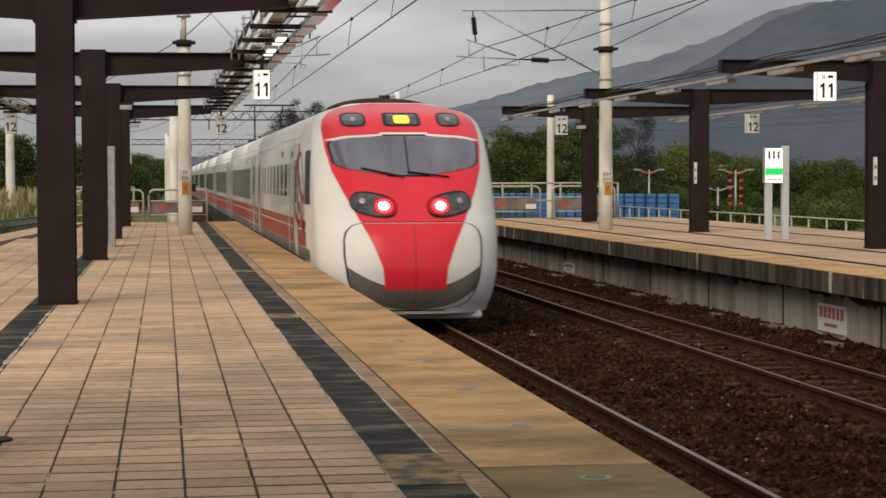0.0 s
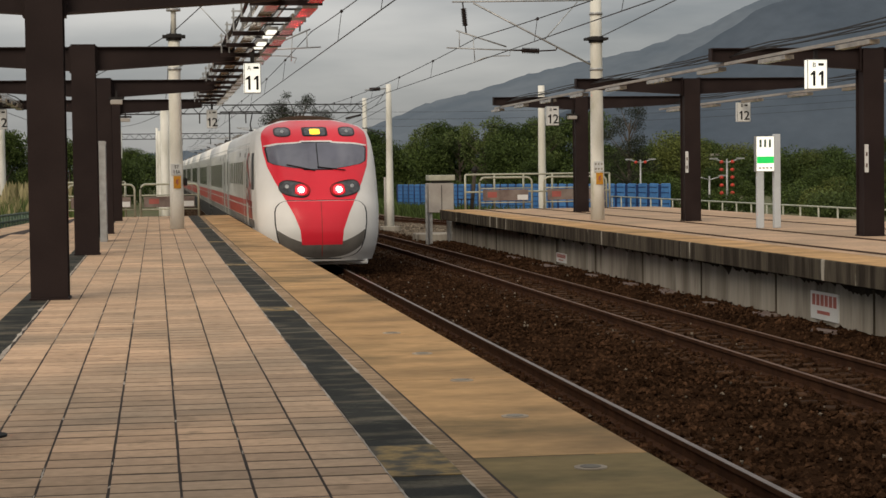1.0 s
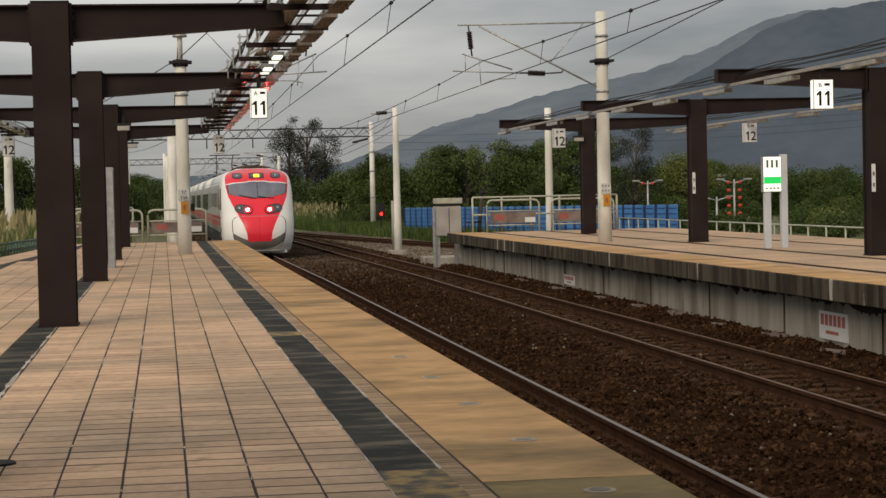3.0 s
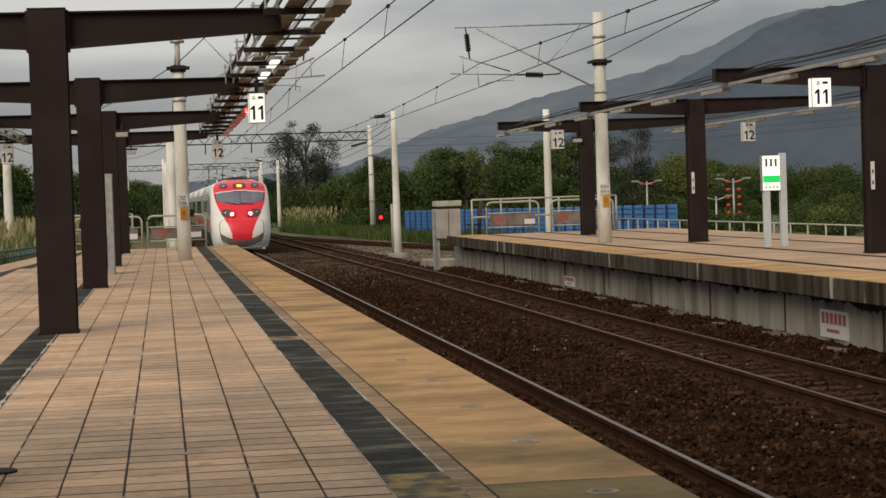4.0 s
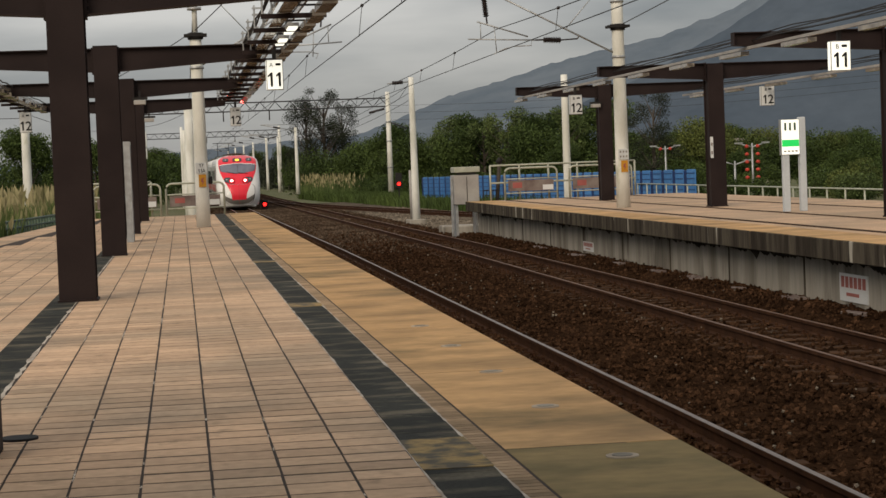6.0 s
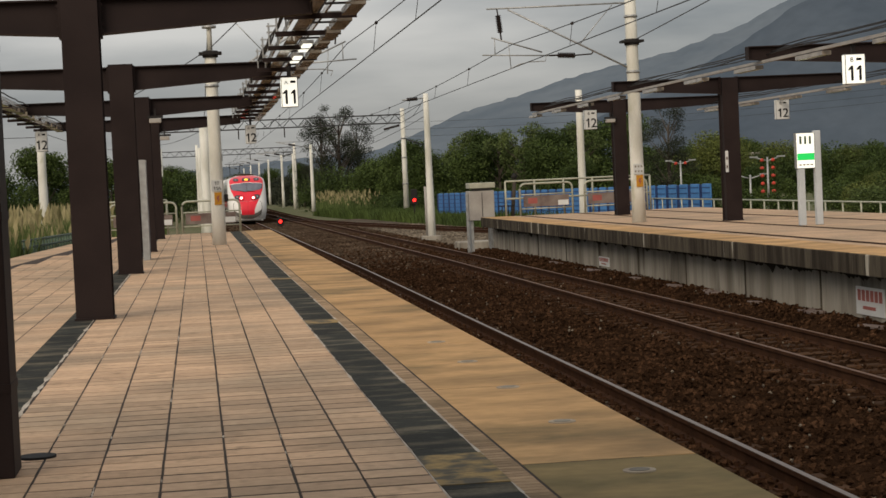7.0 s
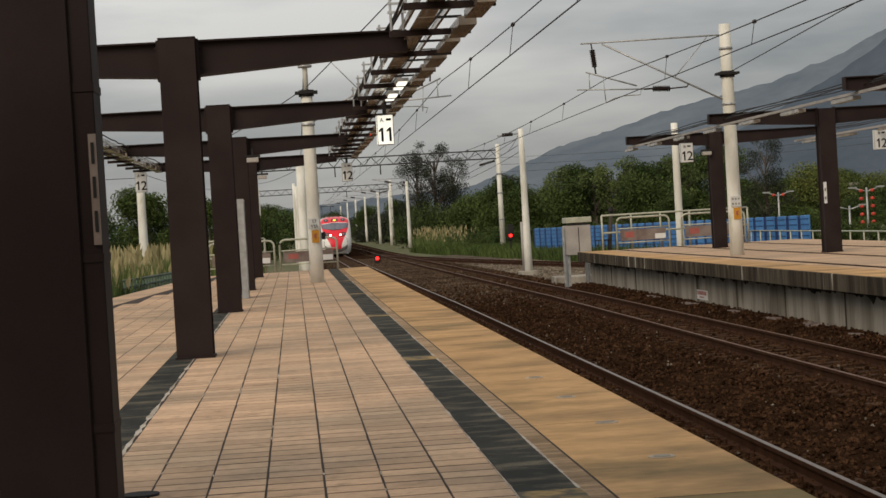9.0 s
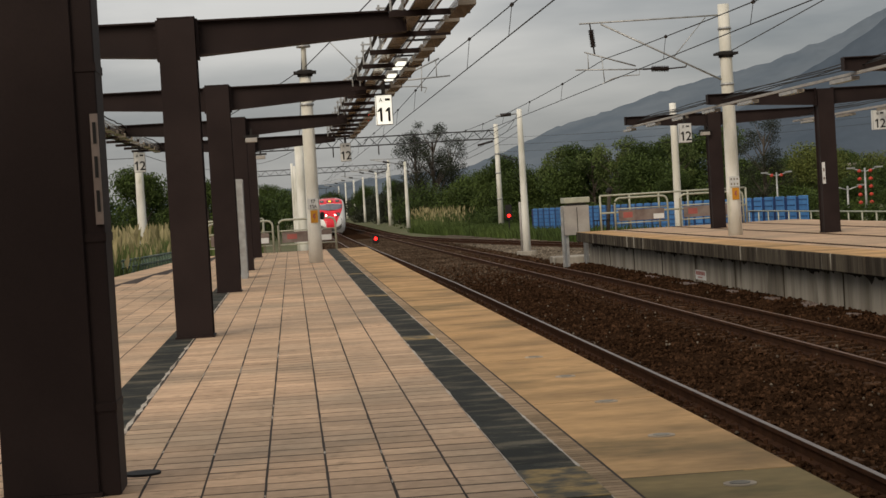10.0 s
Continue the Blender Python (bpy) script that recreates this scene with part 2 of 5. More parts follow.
M_GREY = material("train_grey_skirt", (0.16, 0.150, 0.135), 0.5, second=(0.11, 0.10, 0.09), scale=2, bump=0.0)
M_UNDER = material("train_underframe", (0.02, 0.018, 0.017), 0.8)
# windscreen base lightened to lavender-grey to carry the sky's reflection
M_WIND = material("train_windscreen", (0.135, 0.138, 0.175), 0.12, scale=2, grain=0.0, bump=0.0, spec=0.9)
M_GLASS = material("train_dark_glass", (0.035, 0.037, 0.043), 0.08, scale=2, grain=0.0, bump=0.0, spec=0.6)
M_BLACK = material("train_black_seal", (0.012, 0.012, 0.013), 0.45, bump=0.0)
M_LAMPRED = material("train_lamp_red", (0.35, 0.0, 0.0), 0.3, glow=(1.0, 0.03, 0.045), strength=3.2, bump=0.0)
M_LAMPHALO = material("train_lamp_housing", (0.22, 0.008, 0.010), 0.3, glow=(1.0, 0.01, 0.02), strength=0.22, bump=0.0)
M_LAMPHOT = material("train_lamp_core", (0.9, 0.5, 0.45), 0.3, glow=(1.0, 0.055, 0.045), strength=130.0, bump=0.0)
M_AMBER = material("train_display_amber", (0.5, 0.3, 0.02), 0.4, glow=(1.0, 0.50, 0.03), strength=2.0, bump=0.0)
M_LENS = material("train_lamp_lens", (0.045, 0.046, 0.052), 0.12, second=(0.085, 0.085, 0.09), scale=9, bump=0.0, spec=0.5)
M_CAP = material("dull_metal_cap", (0.42, 0.35, 0.26), 0.7, second=(0.28, 0.22, 0.16), scale=8)
M_SIGN = material("lit_sign_panel", (0.85, 0.85, 0.8), 0.4, glow=(1.0, 0.98, 0.84), strength=0.75, bump=0.0)
M_SIGNDIM = material("unlit_sign_panel", (0.62, 0.63, 0.62), 0.4, second=(0.55, 0.56, 0.55), bump=0.0)
M_TUBE = material("fluorescent_tube", (0.9, 0.9, 0.85), 0.4, glow=(1.0, 0.98, 0.84), strength=1.2, bump=0.0)
M_INK = material("black_lettering", (0.015, 0.015, 0.015), 0.6, bump=0.0)
M_GREEN = material("sign_green", (0.02, 0.45, 0.10), 0.4, glow=(0.02, 0.75, 0.12), strength=0.6, bump=0.0)
M_ORANGE = material("orange_plate", (0.55, 0.26, 0.02), 0.5, second=(0.45, 0.21, 0.02), bump=0.0)
M_MORTAR = material("pale_mortar", (0.50, 0.45, 0.38), 0.9, second=(0.30, 0.25, 0.2), scale=3, fine=20, grain=0.3)
M_FADED = material("sun_faded_red", (0.36, 0.12, 0.10), 0.7, bump=0.0)
M_SIGNRED = material("faded_red_lettering", (0.34, 0.10, 0.085), 0.6, bump=0.0)
M_BLUE = material("blue_sheet_steel", (0.007, 0.028, 0.115), 0.45, second=(0.005, 0.020, 0.085), scale=1.5, fine=15, grain=0.15, vary=0.10)
M_LBLUE = material("pale_blue_rib", (0.058, 0.185, 0.42), 0.5, second=(0.040, 0.140, 0.34), scale=2, vary=0.12)
# aerial haze is painted into both forest colours, more into the far one
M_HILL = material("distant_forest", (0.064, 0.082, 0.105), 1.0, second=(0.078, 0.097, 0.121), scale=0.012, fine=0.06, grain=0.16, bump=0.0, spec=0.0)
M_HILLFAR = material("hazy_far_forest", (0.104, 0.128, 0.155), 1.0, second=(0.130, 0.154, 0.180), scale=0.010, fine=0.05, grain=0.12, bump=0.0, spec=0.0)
M_GRASS = material("grass_ground", (0.075, 0.090, 0.035), 0.95, second=(0.12, 0.11, 0.055), scale=0.25, fine=3, grain=0.4, bump=0.6, bump_size=0.1)
M_LEAF = material("green_leaves", (0.058, 0.084, 0.022), 0.7, spec=0.1, second=(0.028, 0.045, 0.013), scale=0.12, fine=2, grain=0.3, bump=0.0, vary=0.5)
M_LEAF2 = material("pale_leaves", (0.090, 0.118, 0.038), 0.7, spec=0.1, second=(0.050, 0.073, 0.024), scale=0.15, fine=2, grain=0.3, bump=0.0, vary=0.45)
M_LEAFDARK = material("dark_leaves", (0.038, 0.043, 0.027), 0.8, spec=0.1, second=(0.022, 0.027, 0.017), scale=0.15, fine=2, grain=0.3, bump=0.0, vary=0.4)
M_LEAF3 = material("yellow_green_leaves", (0.108, 0.126, 0.034), 0.7, spec=0.1, second=(0.055, 0.073, 0.022), scale=0.2, fine=2, grain=0.3, bump=0.0, vary=0.5)
M_LANTERN = material("red_lantern_paper", (0.50, 0.055, 0.030), 0.6, second=(0.40, 0.045, 0.028), scale=4, bump=0.0)
M_RUSTTOP = material("dull_rusty_rail_head", (0.17, 0.095, 0.060), 0.6, 0.3, second=(0.11, 0.060, 0.038), scale=3)
M_BARK = material("grey_bark", (0.075, 0.062, 0.050), 0.9, scale=3)
M_REED = material("dry_reeds", (0.29, 0.25, 0.140), 0.8, spec=0.1, second=(0.16, 0.15, 0.070), scale=0.8, fine=5, grain=0.3, bump=0.0, vary=0.35)
M_RAILING = material("cream_railing", (0.42, 0.42, 0.33), 0.5, second=(0.30, 0.30, 0.24), scale=4)
M_GREENFENCE = material("dull_green_fence", (0.10, 0.15, 0.11), 0.6, second=(0.07, 0.10, 0.075), scale=4)
M_BOX = material("grey_equipment_box", (0.36, 0.34, 0.31), 0.6, second=(0.28, 0.26, 0.24), scale=2, fine=20)
M_NOTICE = material("notice_board_grey", (0.52, 0.55, 0.57), 0.5, second=(0.46, 0.49, 0.51), bump=0.0)
M_SIGNALRED = material("signal_lamp_red", (0.8, 0.02, 0.015), 0.4, glow=(1.0, 0.016, 0.012), strength=5.0, bump=0.0)
M_INSUL = material("brown_insulator", (0.03, 0.022, 0.02), 0.25, bump=0.0)
M_WIRE = material("weathered_wire", (0.035, 0.034, 0.035), 0.6, bump=0.0)
M_HOUSE = material("pale_house_wall", (0.6, 0.6, 0.57), 0.8, scale=0.3)
M_BOARD = material("faded_sign_board", (0.20, 0.165, 0.145), 0.6, second=(0.12, 0.085, 0.075), scale=3)


# ---- building helpers ----
def box(bm, x0, x1, y0, y1, z0, z1):
    v = [bm.verts.new((x, y, z)) for z in (z0, z1) for x, y in ((x0, y0), (x1, y0), (x1, y1), (x0, y1))]
    for f in ((3, 2, 1, 0), (4, 5, 6, 7), (0, 1, 5, 4), (1, 2, 6, 5), (2, 3, 7, 6), (3, 0, 4, 7)):
        bm.faces.new([v[i] for i in f])
    return v


def rod(bm, a, b, r0, r1=None, seg=8, caps=True):
    """A round bar from a to b."""
    a, b = Vector(a), Vector(b)
    r1 = r0 if r1 is None else r1
    q = (b - a).to_track_quat("Z", "Y")
    rings = []
    for p, r in ((a, r0), (b, r1)):
        rings.append([bm.verts.new(p + q @ Vector((r * math.cos(2 * math.pi * i / seg), r * math.sin(2 * math.pi * i / seg), 0))) for i in range(seg)])
    for i in range(seg):
        f = bm.faces.new((rings[0][i], rings[0][(i + 1) % seg], rings[1][(i + 1) % seg], rings[1][i]))
        f.smooth = seg > 6
    if caps:
        bm.faces.new(rings[0][::-1])
        bm.faces.new(rings[1])


def sweep(bm, pts, radii, seg=8):
    """A round bar through a chain of points, one connected skin."""
    pts = [Vector(q) for q in pts]
    rings = []
    for k, c in enumerate(pts):
        d = (pts[min(k + 1, len(pts) - 1)] - pts[max(k - 1, 0)]).normalized()
        side = d.cross(Vector((0.3, 0.1, 1.0) if abs(d.z) < 0.9 else (1, 0, 0))).normalized()
        up = side.cross(d)
        rings.append([bm.verts.new(c + (side * math.cos(2 * math.pi * i / seg) + up * math.sin(2 * math.pi * i / seg)) * radii[k]) for i in range(seg)])
    for a, b in zip(rings, rings[1:]):
        for i in range(seg):
            f = bm.faces.new((a[i], a[(i + 1) % seg], b[(i + 1) % seg], b[i]))
            f.smooth = seg > 6
    bm.faces.new(rings[0][::-1])
    bm.faces.new(rings[-1])


def tube(bm, pts, r, seg=8):
    sweep(bm, pts, [r] * len(pts), seg)


def ribbed(bm, a, b, core, disc, n, seg=12):
    """An insulator: a rod with n discs, in one skin."""
    a, b = Vector(a), Vector(b)
    pts, rad = [a], [core]
    for k in range(n):
        for f, q in ((0.10, core), (0.34, disc), (0.52, disc * 0.92), (0.80, core)):
            pts.append(a.lerp(b, (k + f) / n))
            rad.append(q)
    pts.append(b)
    rad.append(core)
    d = (b - a).normalized()
    side = d.orthogonal().normalized()
    up = side.cross(d)
    rings = [[bm.verts.new(c + (side * math.cos(2 * math.pi * i / seg) + up * math.sin(2 * math.pi * i / seg)) * q) for i in range(seg)] for c, q in zip(pts, rad)]
    for u, v in zip(rings, rings[1:]):
        for i in range(seg):
            bm.faces.new((u[i], u[(i + 1) % seg], v[(i + 1) % seg], v[i]))


def prism(bm, poly, y0, y1):
    """An outline in x and z, drawn out along y."""
    a = [bm.verts.new((x, y0, z)) for x, z in poly]
    b = [bm.verts.new((x, y1, z)) for x, z in poly]
    n = len(poly)
    for i in range(n):
        bm.faces.new((a[i], a[(i + 1) % n], b[(i + 1) % n], b[i]))
    bm.faces.new(a[::-1])
    bm.faces.new(b)


def mesh_of(name, bm, mat, bevel=0.0):
    if bevel:
        bmesh.ops.bevel(bm, geom=list(bm.edges), offset=bevel, segments=1, affect="EDGES", profile=0.7)
    bmesh.ops.recalc_face_normals(bm, faces=list(bm.faces))
    me = bpy.data.meshes.new(name)
    bm.to_mesh(me)
    bm.free()
    me.materials.append(mat)
    return me


def part(name, bm, mat, parent, label="", bevel=0.0):
    ob = new(name, mesh_of(name, bm, mat, bevel))
    ob.parent = parent
    return tagged(ob, label)


def single(name, bm, mat, label, category, kind="", group="", bevel=0.0):
    return tagged(new(name, mesh_of(name, bm, mat, bevel)), label, category, group, kind)


def thing(name, label, category, group="", at=(0, 0, 0)):
    ob = new(name)
    ob.location = at
    return tagged(ob, label, category, group)


def fill(fn, *args):
    bm = bmesh.new()
    fn(bm, *args)
    return bm


def boxes(*dims):
    bm = bmesh.new()
    for d in dims:
        box(bm, *d)
    return bm


def rods(*dims, seg=8):
    bm = bmesh.new()
    for d in dims:
        rod(bm, *d, seg=seg)
    return bm


def lettering(text, size, mat, parent, x, y, z, label="", rx=90, rz=0, bold=0.0):
    """Characters that stand upright and face -y, middle at x, foot at z."""
    for k, ch in enumerate(text):
        cx = x + (k - (len(text) - 1) / 2) * size * (0.40 if text == "11" else 0.46)
        if ch == "1":                      # a one with its flag
            h, w = size * 0.70, size * 0.10
            bm = bmesh.new()
            prism(bm, [(-w * 0.3, 0), (w * 0.9, 0), (w * 0.9, h), (0, h), (-w * 1.5, h * 0.80), (-w * 1.5, h * 0.66), (-w * 0.3, h * 0.76)], -0.003, 0.003)
            me = mesh_of("lettering", bm, mat)
            ob = new("lettering", me)
            ob.matrix_local = pose(cx, y, z, 0, 0, rz)
        else:
            cu = bpy.data.curves.new("lettering", "FONT")
            cu.body, cu.size, cu.align_x, cu.extrude, cu.offset = ch, size, "CENTER", 0.003, bold
            tmp = bpy.data.objects.new("lettering", cu)
            scene.collection.objects.link(tmp)
            me = bpy.data.meshes.new_from_object(tmp.evaluated_get(bpy.context.evaluated_depsgraph_get()))
            bpy.data.objects.remove(tmp)
            me.materials.clear()
            me.materials.append(mat)
            ob = new("lettering", me)
            ob.matrix_local = pose(cx, y, z, rx, 0, rz)
        ob.parent = parent
        tagged(ob, label)


def fall(y):
    """The line drops gently beyond the platforms."""
    return -0.0033 * min(max(0.0, y - 52.0), 140.0)


RAIL = -0.97
TRACK_A, TRACK_B = 3.72, 7.51

# ---- ground, tracks and platforms ----
def ground_sheet():
    bm = bmesh.new()
    xs = [-3000, -400, -60, -20, -8, 0, 20, 40, 90, 400, 3000]
    ys = [-3000, -200, -20, 0, 52, 80, 120, 180, 260, 400, 900, 3000, 4200]
    g = [[bm.verts.new((x, y, -1.32 + max(fall(y), -1.6))) for x in xs] for y in ys]
    for j in range(len(ys) - 1):
        for i in range(len(xs) - 1):
            bm.faces.new((g[j][i], g[j][i + 1], g[j + 1][i + 1], g[j + 1][i]))
    single("ground", bm, M_GRASS, "rough grass ground beside the railway", "ground", "structure")


def strip(name, x0, x1, z, y0, y1, mat, label, cat, edge=0.25, rough=0.03, dx=0.3, seed=1):
    """A bed of stones that follows the line, with uneven top and sloping sides."""
    bm = bmesh.new()
    rnd = random.Random(seed)
    ys, y = [], y0
    while y < y1:
        ys.append(y)
        y += 0.3 if y < 50 else (0.8 if y < 110 else 6)
    ys.append(y1)
    xs = [x0 - edge] + list(np.arange(x0, x1 + 0.01, dx)) + [x1 + edge]
    rows = []
    for y in ys:
        k = rough if y < 110 else 0
        heap = lambda x: 0.14 * min(max((x - 8.45) / 0.5, 0), 1) if y < 61 else 0.0
        rows.append([bm.verts.new((x, y, z + heap(x) + fall(y) + (rnd.uniform(-k, k) if 0 < i < len(xs) - 1 else -0.25))) for i, x in enumerate(xs)])
    for a, b in zip(rows, rows[1:]):
        for i in range(len(xs) - 1):
            bm.faces.new((a[i], a[i + 1], b[i + 1], b[i]))
    return single(name, bm, mat, label, cat, "structure")


def stones(x0, x1, y0, y1, z, count, mat, seed, size=(0.02, 0.045), rise=0.0):
    """Loose broken stones lying on the bed."""
    rnd = random.Random(seed)
    verts, faces = [], []
    for _ in range(count):
        y = y0 + (y1 - y0) * rnd.random() ** 1.7
        x, r = rnd.uniform(x0, x1), rnd.uniform(*size)
        if rise and y < y0 + rise and rnd.random() > ((y - y0) / rise) ** 1.4:
            continue
        if abs(x - TRACK_B) < 0.5 and y < 60 and rnd.random() < 0.45:
            continue
        c = Vector((x, y, z + fall(y) + (0.14 * min(max((x - 8.45) / 0.5, 0), 1) if y < 61 else 0.0) + rnd.uniform(-0.02, 0.025)))
        q = Euler((rnd.uniform(0, 6), rnd.uniform(0, 6), rnd.uniform(0, 6))).to_matrix()
        k = len(verts)
        for d in ((1, 0, 0), (-1, 0, 0), (0, 1, 0), (0, -1, 0), (0, 0, 1), (0, 0, -1)):
            verts.append(c + q @ Vector(d) * r * rnd.uniform(0.7, 1.2))
        for a, b, e in ((0, 2, 4), (2, 1, 4), (1, 3, 4), (3, 0, 4), (2, 0, 5), (1, 2, 5), (3, 1, 5), (0, 3, 5)):
            faces.append((k + a, k + b, k + e))
    me = bpy.data.meshes.new("ballast_stones")
    me.from_pydata(verts, [], faces)
    me.materials.append(mat)
    return tagged(new("ballast_stones", me), "loose broken brown ballast stones between the rails", "ballast", "", "stuff")


RAIL_OUTLINE = [(-0.033, 0.0), (0.033, 0.0), (0.033, -0.035), (0.009, -0.05), (0.009, -0.125), (0.064, -0.14), (0.064, -0.153),
                (-0.064, -0.153), (-0.064, -0.14), (-0.009, -0.125), (-0.009, -0.05), (-0.033, -0.035)]


def rail_line(parent, pts, name="rail", head=None):
    """One rail along a chain of points (x, y)."""
    bm = bmesh.new()
    rings = [[bm.verts.new((x + a, y, RAIL + fall(y) + c)) for a, c in RAIL_OUTLINE] for x, y in pts]
    n = len(RAIL_OUTLINE)
    for a, b in zip(rings, rings[1:]):
        for i in range(n):
            bm.faces.new((a[i], a[(i + 1) % n], b[(i + 1) % n], b[i]))
    ob = part(name, bm, M_RAIL, parent, "rusty steel rail")
    bm = bmesh.new()
    tops = [[bm.verts.new((x + a, y, RAIL + fall(y) + 0.003)) for a in (-0.026, 0.026)] for x, y in pts]
    for a, b in zip(tops, tops[1:]):
        bm.faces.new((a[0], a[1], b[1], b[0]))
    part("running_surface", bm, head or M_RAILTOP, ob, "worn running surface of the rail")


def track(name, x, y0, y1, label, near):
    t = thing(name, label, "railway track")
    t["kind"] = "structure"
    ys = [y0, 20, 52, 80, 140, 250, y1]
    for s in (-1, 1):
        rail_line(t, [(x + s * 0.566, y) for y in ys], head=M_RUSTTOP if x == TRACK_B else None)
    bm = bmesh.new()
    box(bm, -1.0, 1.0, -0.11, 0.11, -0.14, 0)
    sl = mesh_of("sleeper", bm, M_SLEEPER, 0.012)
    bm = bmesh.new()
    for s in (-0.566, 0.566):
        for e in (-0.11, 0.11):
            box(bm, s + e - 0.045, s + e + 0.045, -0.055, 0.055, 0, 0.018)
            rod(bm, (s + e, 0, 0.0), (s + e, 0, 0.06), 0.024, 0.02, 6)
    cl = mesh_of("rail_clip", bm, M_RAIL)
    k, y = 0, y0
    joined = bmesh.new()
    while y < 200:
        z = RAIL - 0.153 + fall(y)
        if near[0] < y < near[1]:
            o = new("sleeper", sl)
            o.location, o.parent = (x, y, z), t
            o = new("rail_clips", cl)
            o.location, o.parent = (x, y, z), t
        else:
            box(joined, x - 1.0, x + 1.0, y - 0.11, y + 0.11, z - 0.14, z)
        y += 0.58
    tagged(part("far_sleepers", joined, M_SLEEPER, t), kind="stuff")


def platform_left():
    """The near platform: core, tiles, dark stripes, stained edge slabs."""
    left = [(-9.0, -12), (-6.2, 14), (-5.0, 28), (-4.05, 43.4), (-3.41, 53.2), (-3.1, 58.8)]
    bm = bmesh.new()
    outline = left + [(1.95, 58.8), (1.95, -12)]
    top = [bm.verts.new((x, y, -0.0014)) for x, y in outline]
    bot = [bm.verts.new((x, y, -1.4)) for x, y in outline]
    bm.faces.new(top)
    for i in range(len(outline)):
        j = (i + 1) % len(outline)
        bm.faces.new((top[i], top[j], bot[j], bot[i]))
    base = single("platform_near", bm, M_JOINT, "concrete platform paved with tan clay tiles", "platform", "structure")
    # tan tiles
    px, py = 0.2950, 0.2460
    bm = bmesh.new()
    box(bm, -px / 2 + 0.0062, px / 2 - 0.0062, -py / 2 + 0.006, py / 2 - 0.007, -0.02, 0)
    tile = mesh_of("paving_tile", bm, M_TILE)
    bm = bmesh.new()
    box(bm, -px / 2 + 0.0062, px / 2 - 0.0062, -py / 2 + 0.014, py / 2 - 0.016, -0.02, 0)
    short_tile = mesh_of("paving_tile", bm, M_TILE)
    gap = [rnd0.choice((0.006, 0.010, 0.014, 0.016, 0.018)) for rnd0 in [random.Random(8)] for _ in range(600)]
    verts, faces = [], []
    rnd = random.Random(5)
    edge = lambda y: float(np.interp(y, [p[1] for p in left], [p[0] for p in left]))
    rows = int((58.7 + 11.8) / py)
    for j in range(rows):
        y = -11.8 + (j + 0.5) * py
        for i in range(-28, 4):
            x = 0.08 - px / 2 + i * px
            if x - px / 2 < edge(y) + 0.9:
                continue
            if -1.5 < x < -1.1:
                continue
            z = rnd.uniform(-0.0004, 0.0004)
            if 7.2 < y < 17.2 and -0.95 < x < 1.0 and i >= -3:
                o = new("paving_tile", short_tile if gap[j] > 0.009 and rnd.random() < 0.85 else tile)
                o.location, o.parent = (x + rnd.gauss(0, 0.0009), y + rnd.gauss(0, 0.002), z), base
                o.rotation_euler = (rnd.gauss(0, 0.0025), rnd.gauss(0, 0.0015), rnd.gauss(0, 0.003))
                continue
            k = len(verts)
            x += rnd.gauss(0, 0.001)
            a, b = px / 2 - 0.0062, py / 2 - gap[j] * rnd.choice((1, 1, 1, 0.4))
            for zz in (-0.0014, z):
                verts += [(x - a, y - b, zz), (x + a, y - b, zz), (x + a, y + b, zz), (x - a, y + b, zz)]
            faces += [(k + 4, k + 5, k + 6, k + 7), (k, k + 1, k + 5, k + 4), (k + 1, k + 2, k + 6, k + 5), (k + 2, k + 3, k + 7, k + 6), (k + 3, k, k + 4, k + 7)]
    me = bpy.data.meshes.new("paving_tiles")
    me.from_pydata(verts, [], faces)
    me.materials.append(M_TILE)
    o = new("paving_tiles", me)
    o.parent = base
    tagged(o, kind="stuff")
    # white-ish kerb slab along the outer edge
    bm = bmesh.new()
    for (xa, ya), (xb, yb) in zip(left, left[1:]):
        v = [bm.verts.new(p) for p in ((xa, ya, 0.0), (xa + 0.78, ya, 0.0), (xb + 0.78, yb, 0.0), (xb, yb, 0.0))]
        bm.faces.new(v)
        w = [bm.verts.new((p.co.x, p.co.y, -0.3)) for p in (v[0], v[3])]
        bm.faces.new((v[0], v[3], w[1], w[0]))
    part("kerb_slab", bm, M_TILE, base, "pale kerb slab")
    # dark strips
    for x0, x1, y1 in ((-1.40, -1.12, 58.6), (0.97, 1.265, 58.6)):
        y = -11.8
        while y < y1:
            n = y + (0.62 if y > 4 else 4.0)
            o = part("dark_strip_tile", boxes((x0 + 0.002, x1 - 0.002, y + 0.003, min(n, y1) - 0.003, -0.02, 0.001)), M_STRIPE, base, "worn black anti-slip tile")
            y = n
    for y, d in ((8.03, 0.9), (17.95, 0.42), (26.9, 0.4), (36.0, 0.4), (45.0, 0.4)):
        part("yellow_patch", boxes((0.965, 1.27, y, y + d, -0.01, 0.0045)), M_YELLOW, base, "worn yellow paint patch")
    for x0 in (0.962, -1.118, 1.267):
        bm = bmesh.new()
        r2 = random.Random(int(x0 * 1000))
        ys, w = np.arange(6.0, 50.0, 0.07), 0.01
        side = []
        for y in ys:
            w = 0.6 * w + 0.4 * r2.choice((0.001, 0.002, 0.004, 0.010, 0.030) if x0 < 0 else (0.0005, 0.001, 0.003, 0.004, 0.016))
            side.append((bm.verts.new((x0 - w, y, 0.0025)), bm.verts.new((x0 + w, y, 0.0025))))
        for (a, b), (c, d) in zip(side, side[1:]):
            bm.faces.new((a, b, d, c))
        part("mortar_line", bm, M_MORTAR, base, "smeared pale mortar line")
    # pale mortar left in the joints here and there
    bm = bmesh.new()
    r3 = random.Random(61)
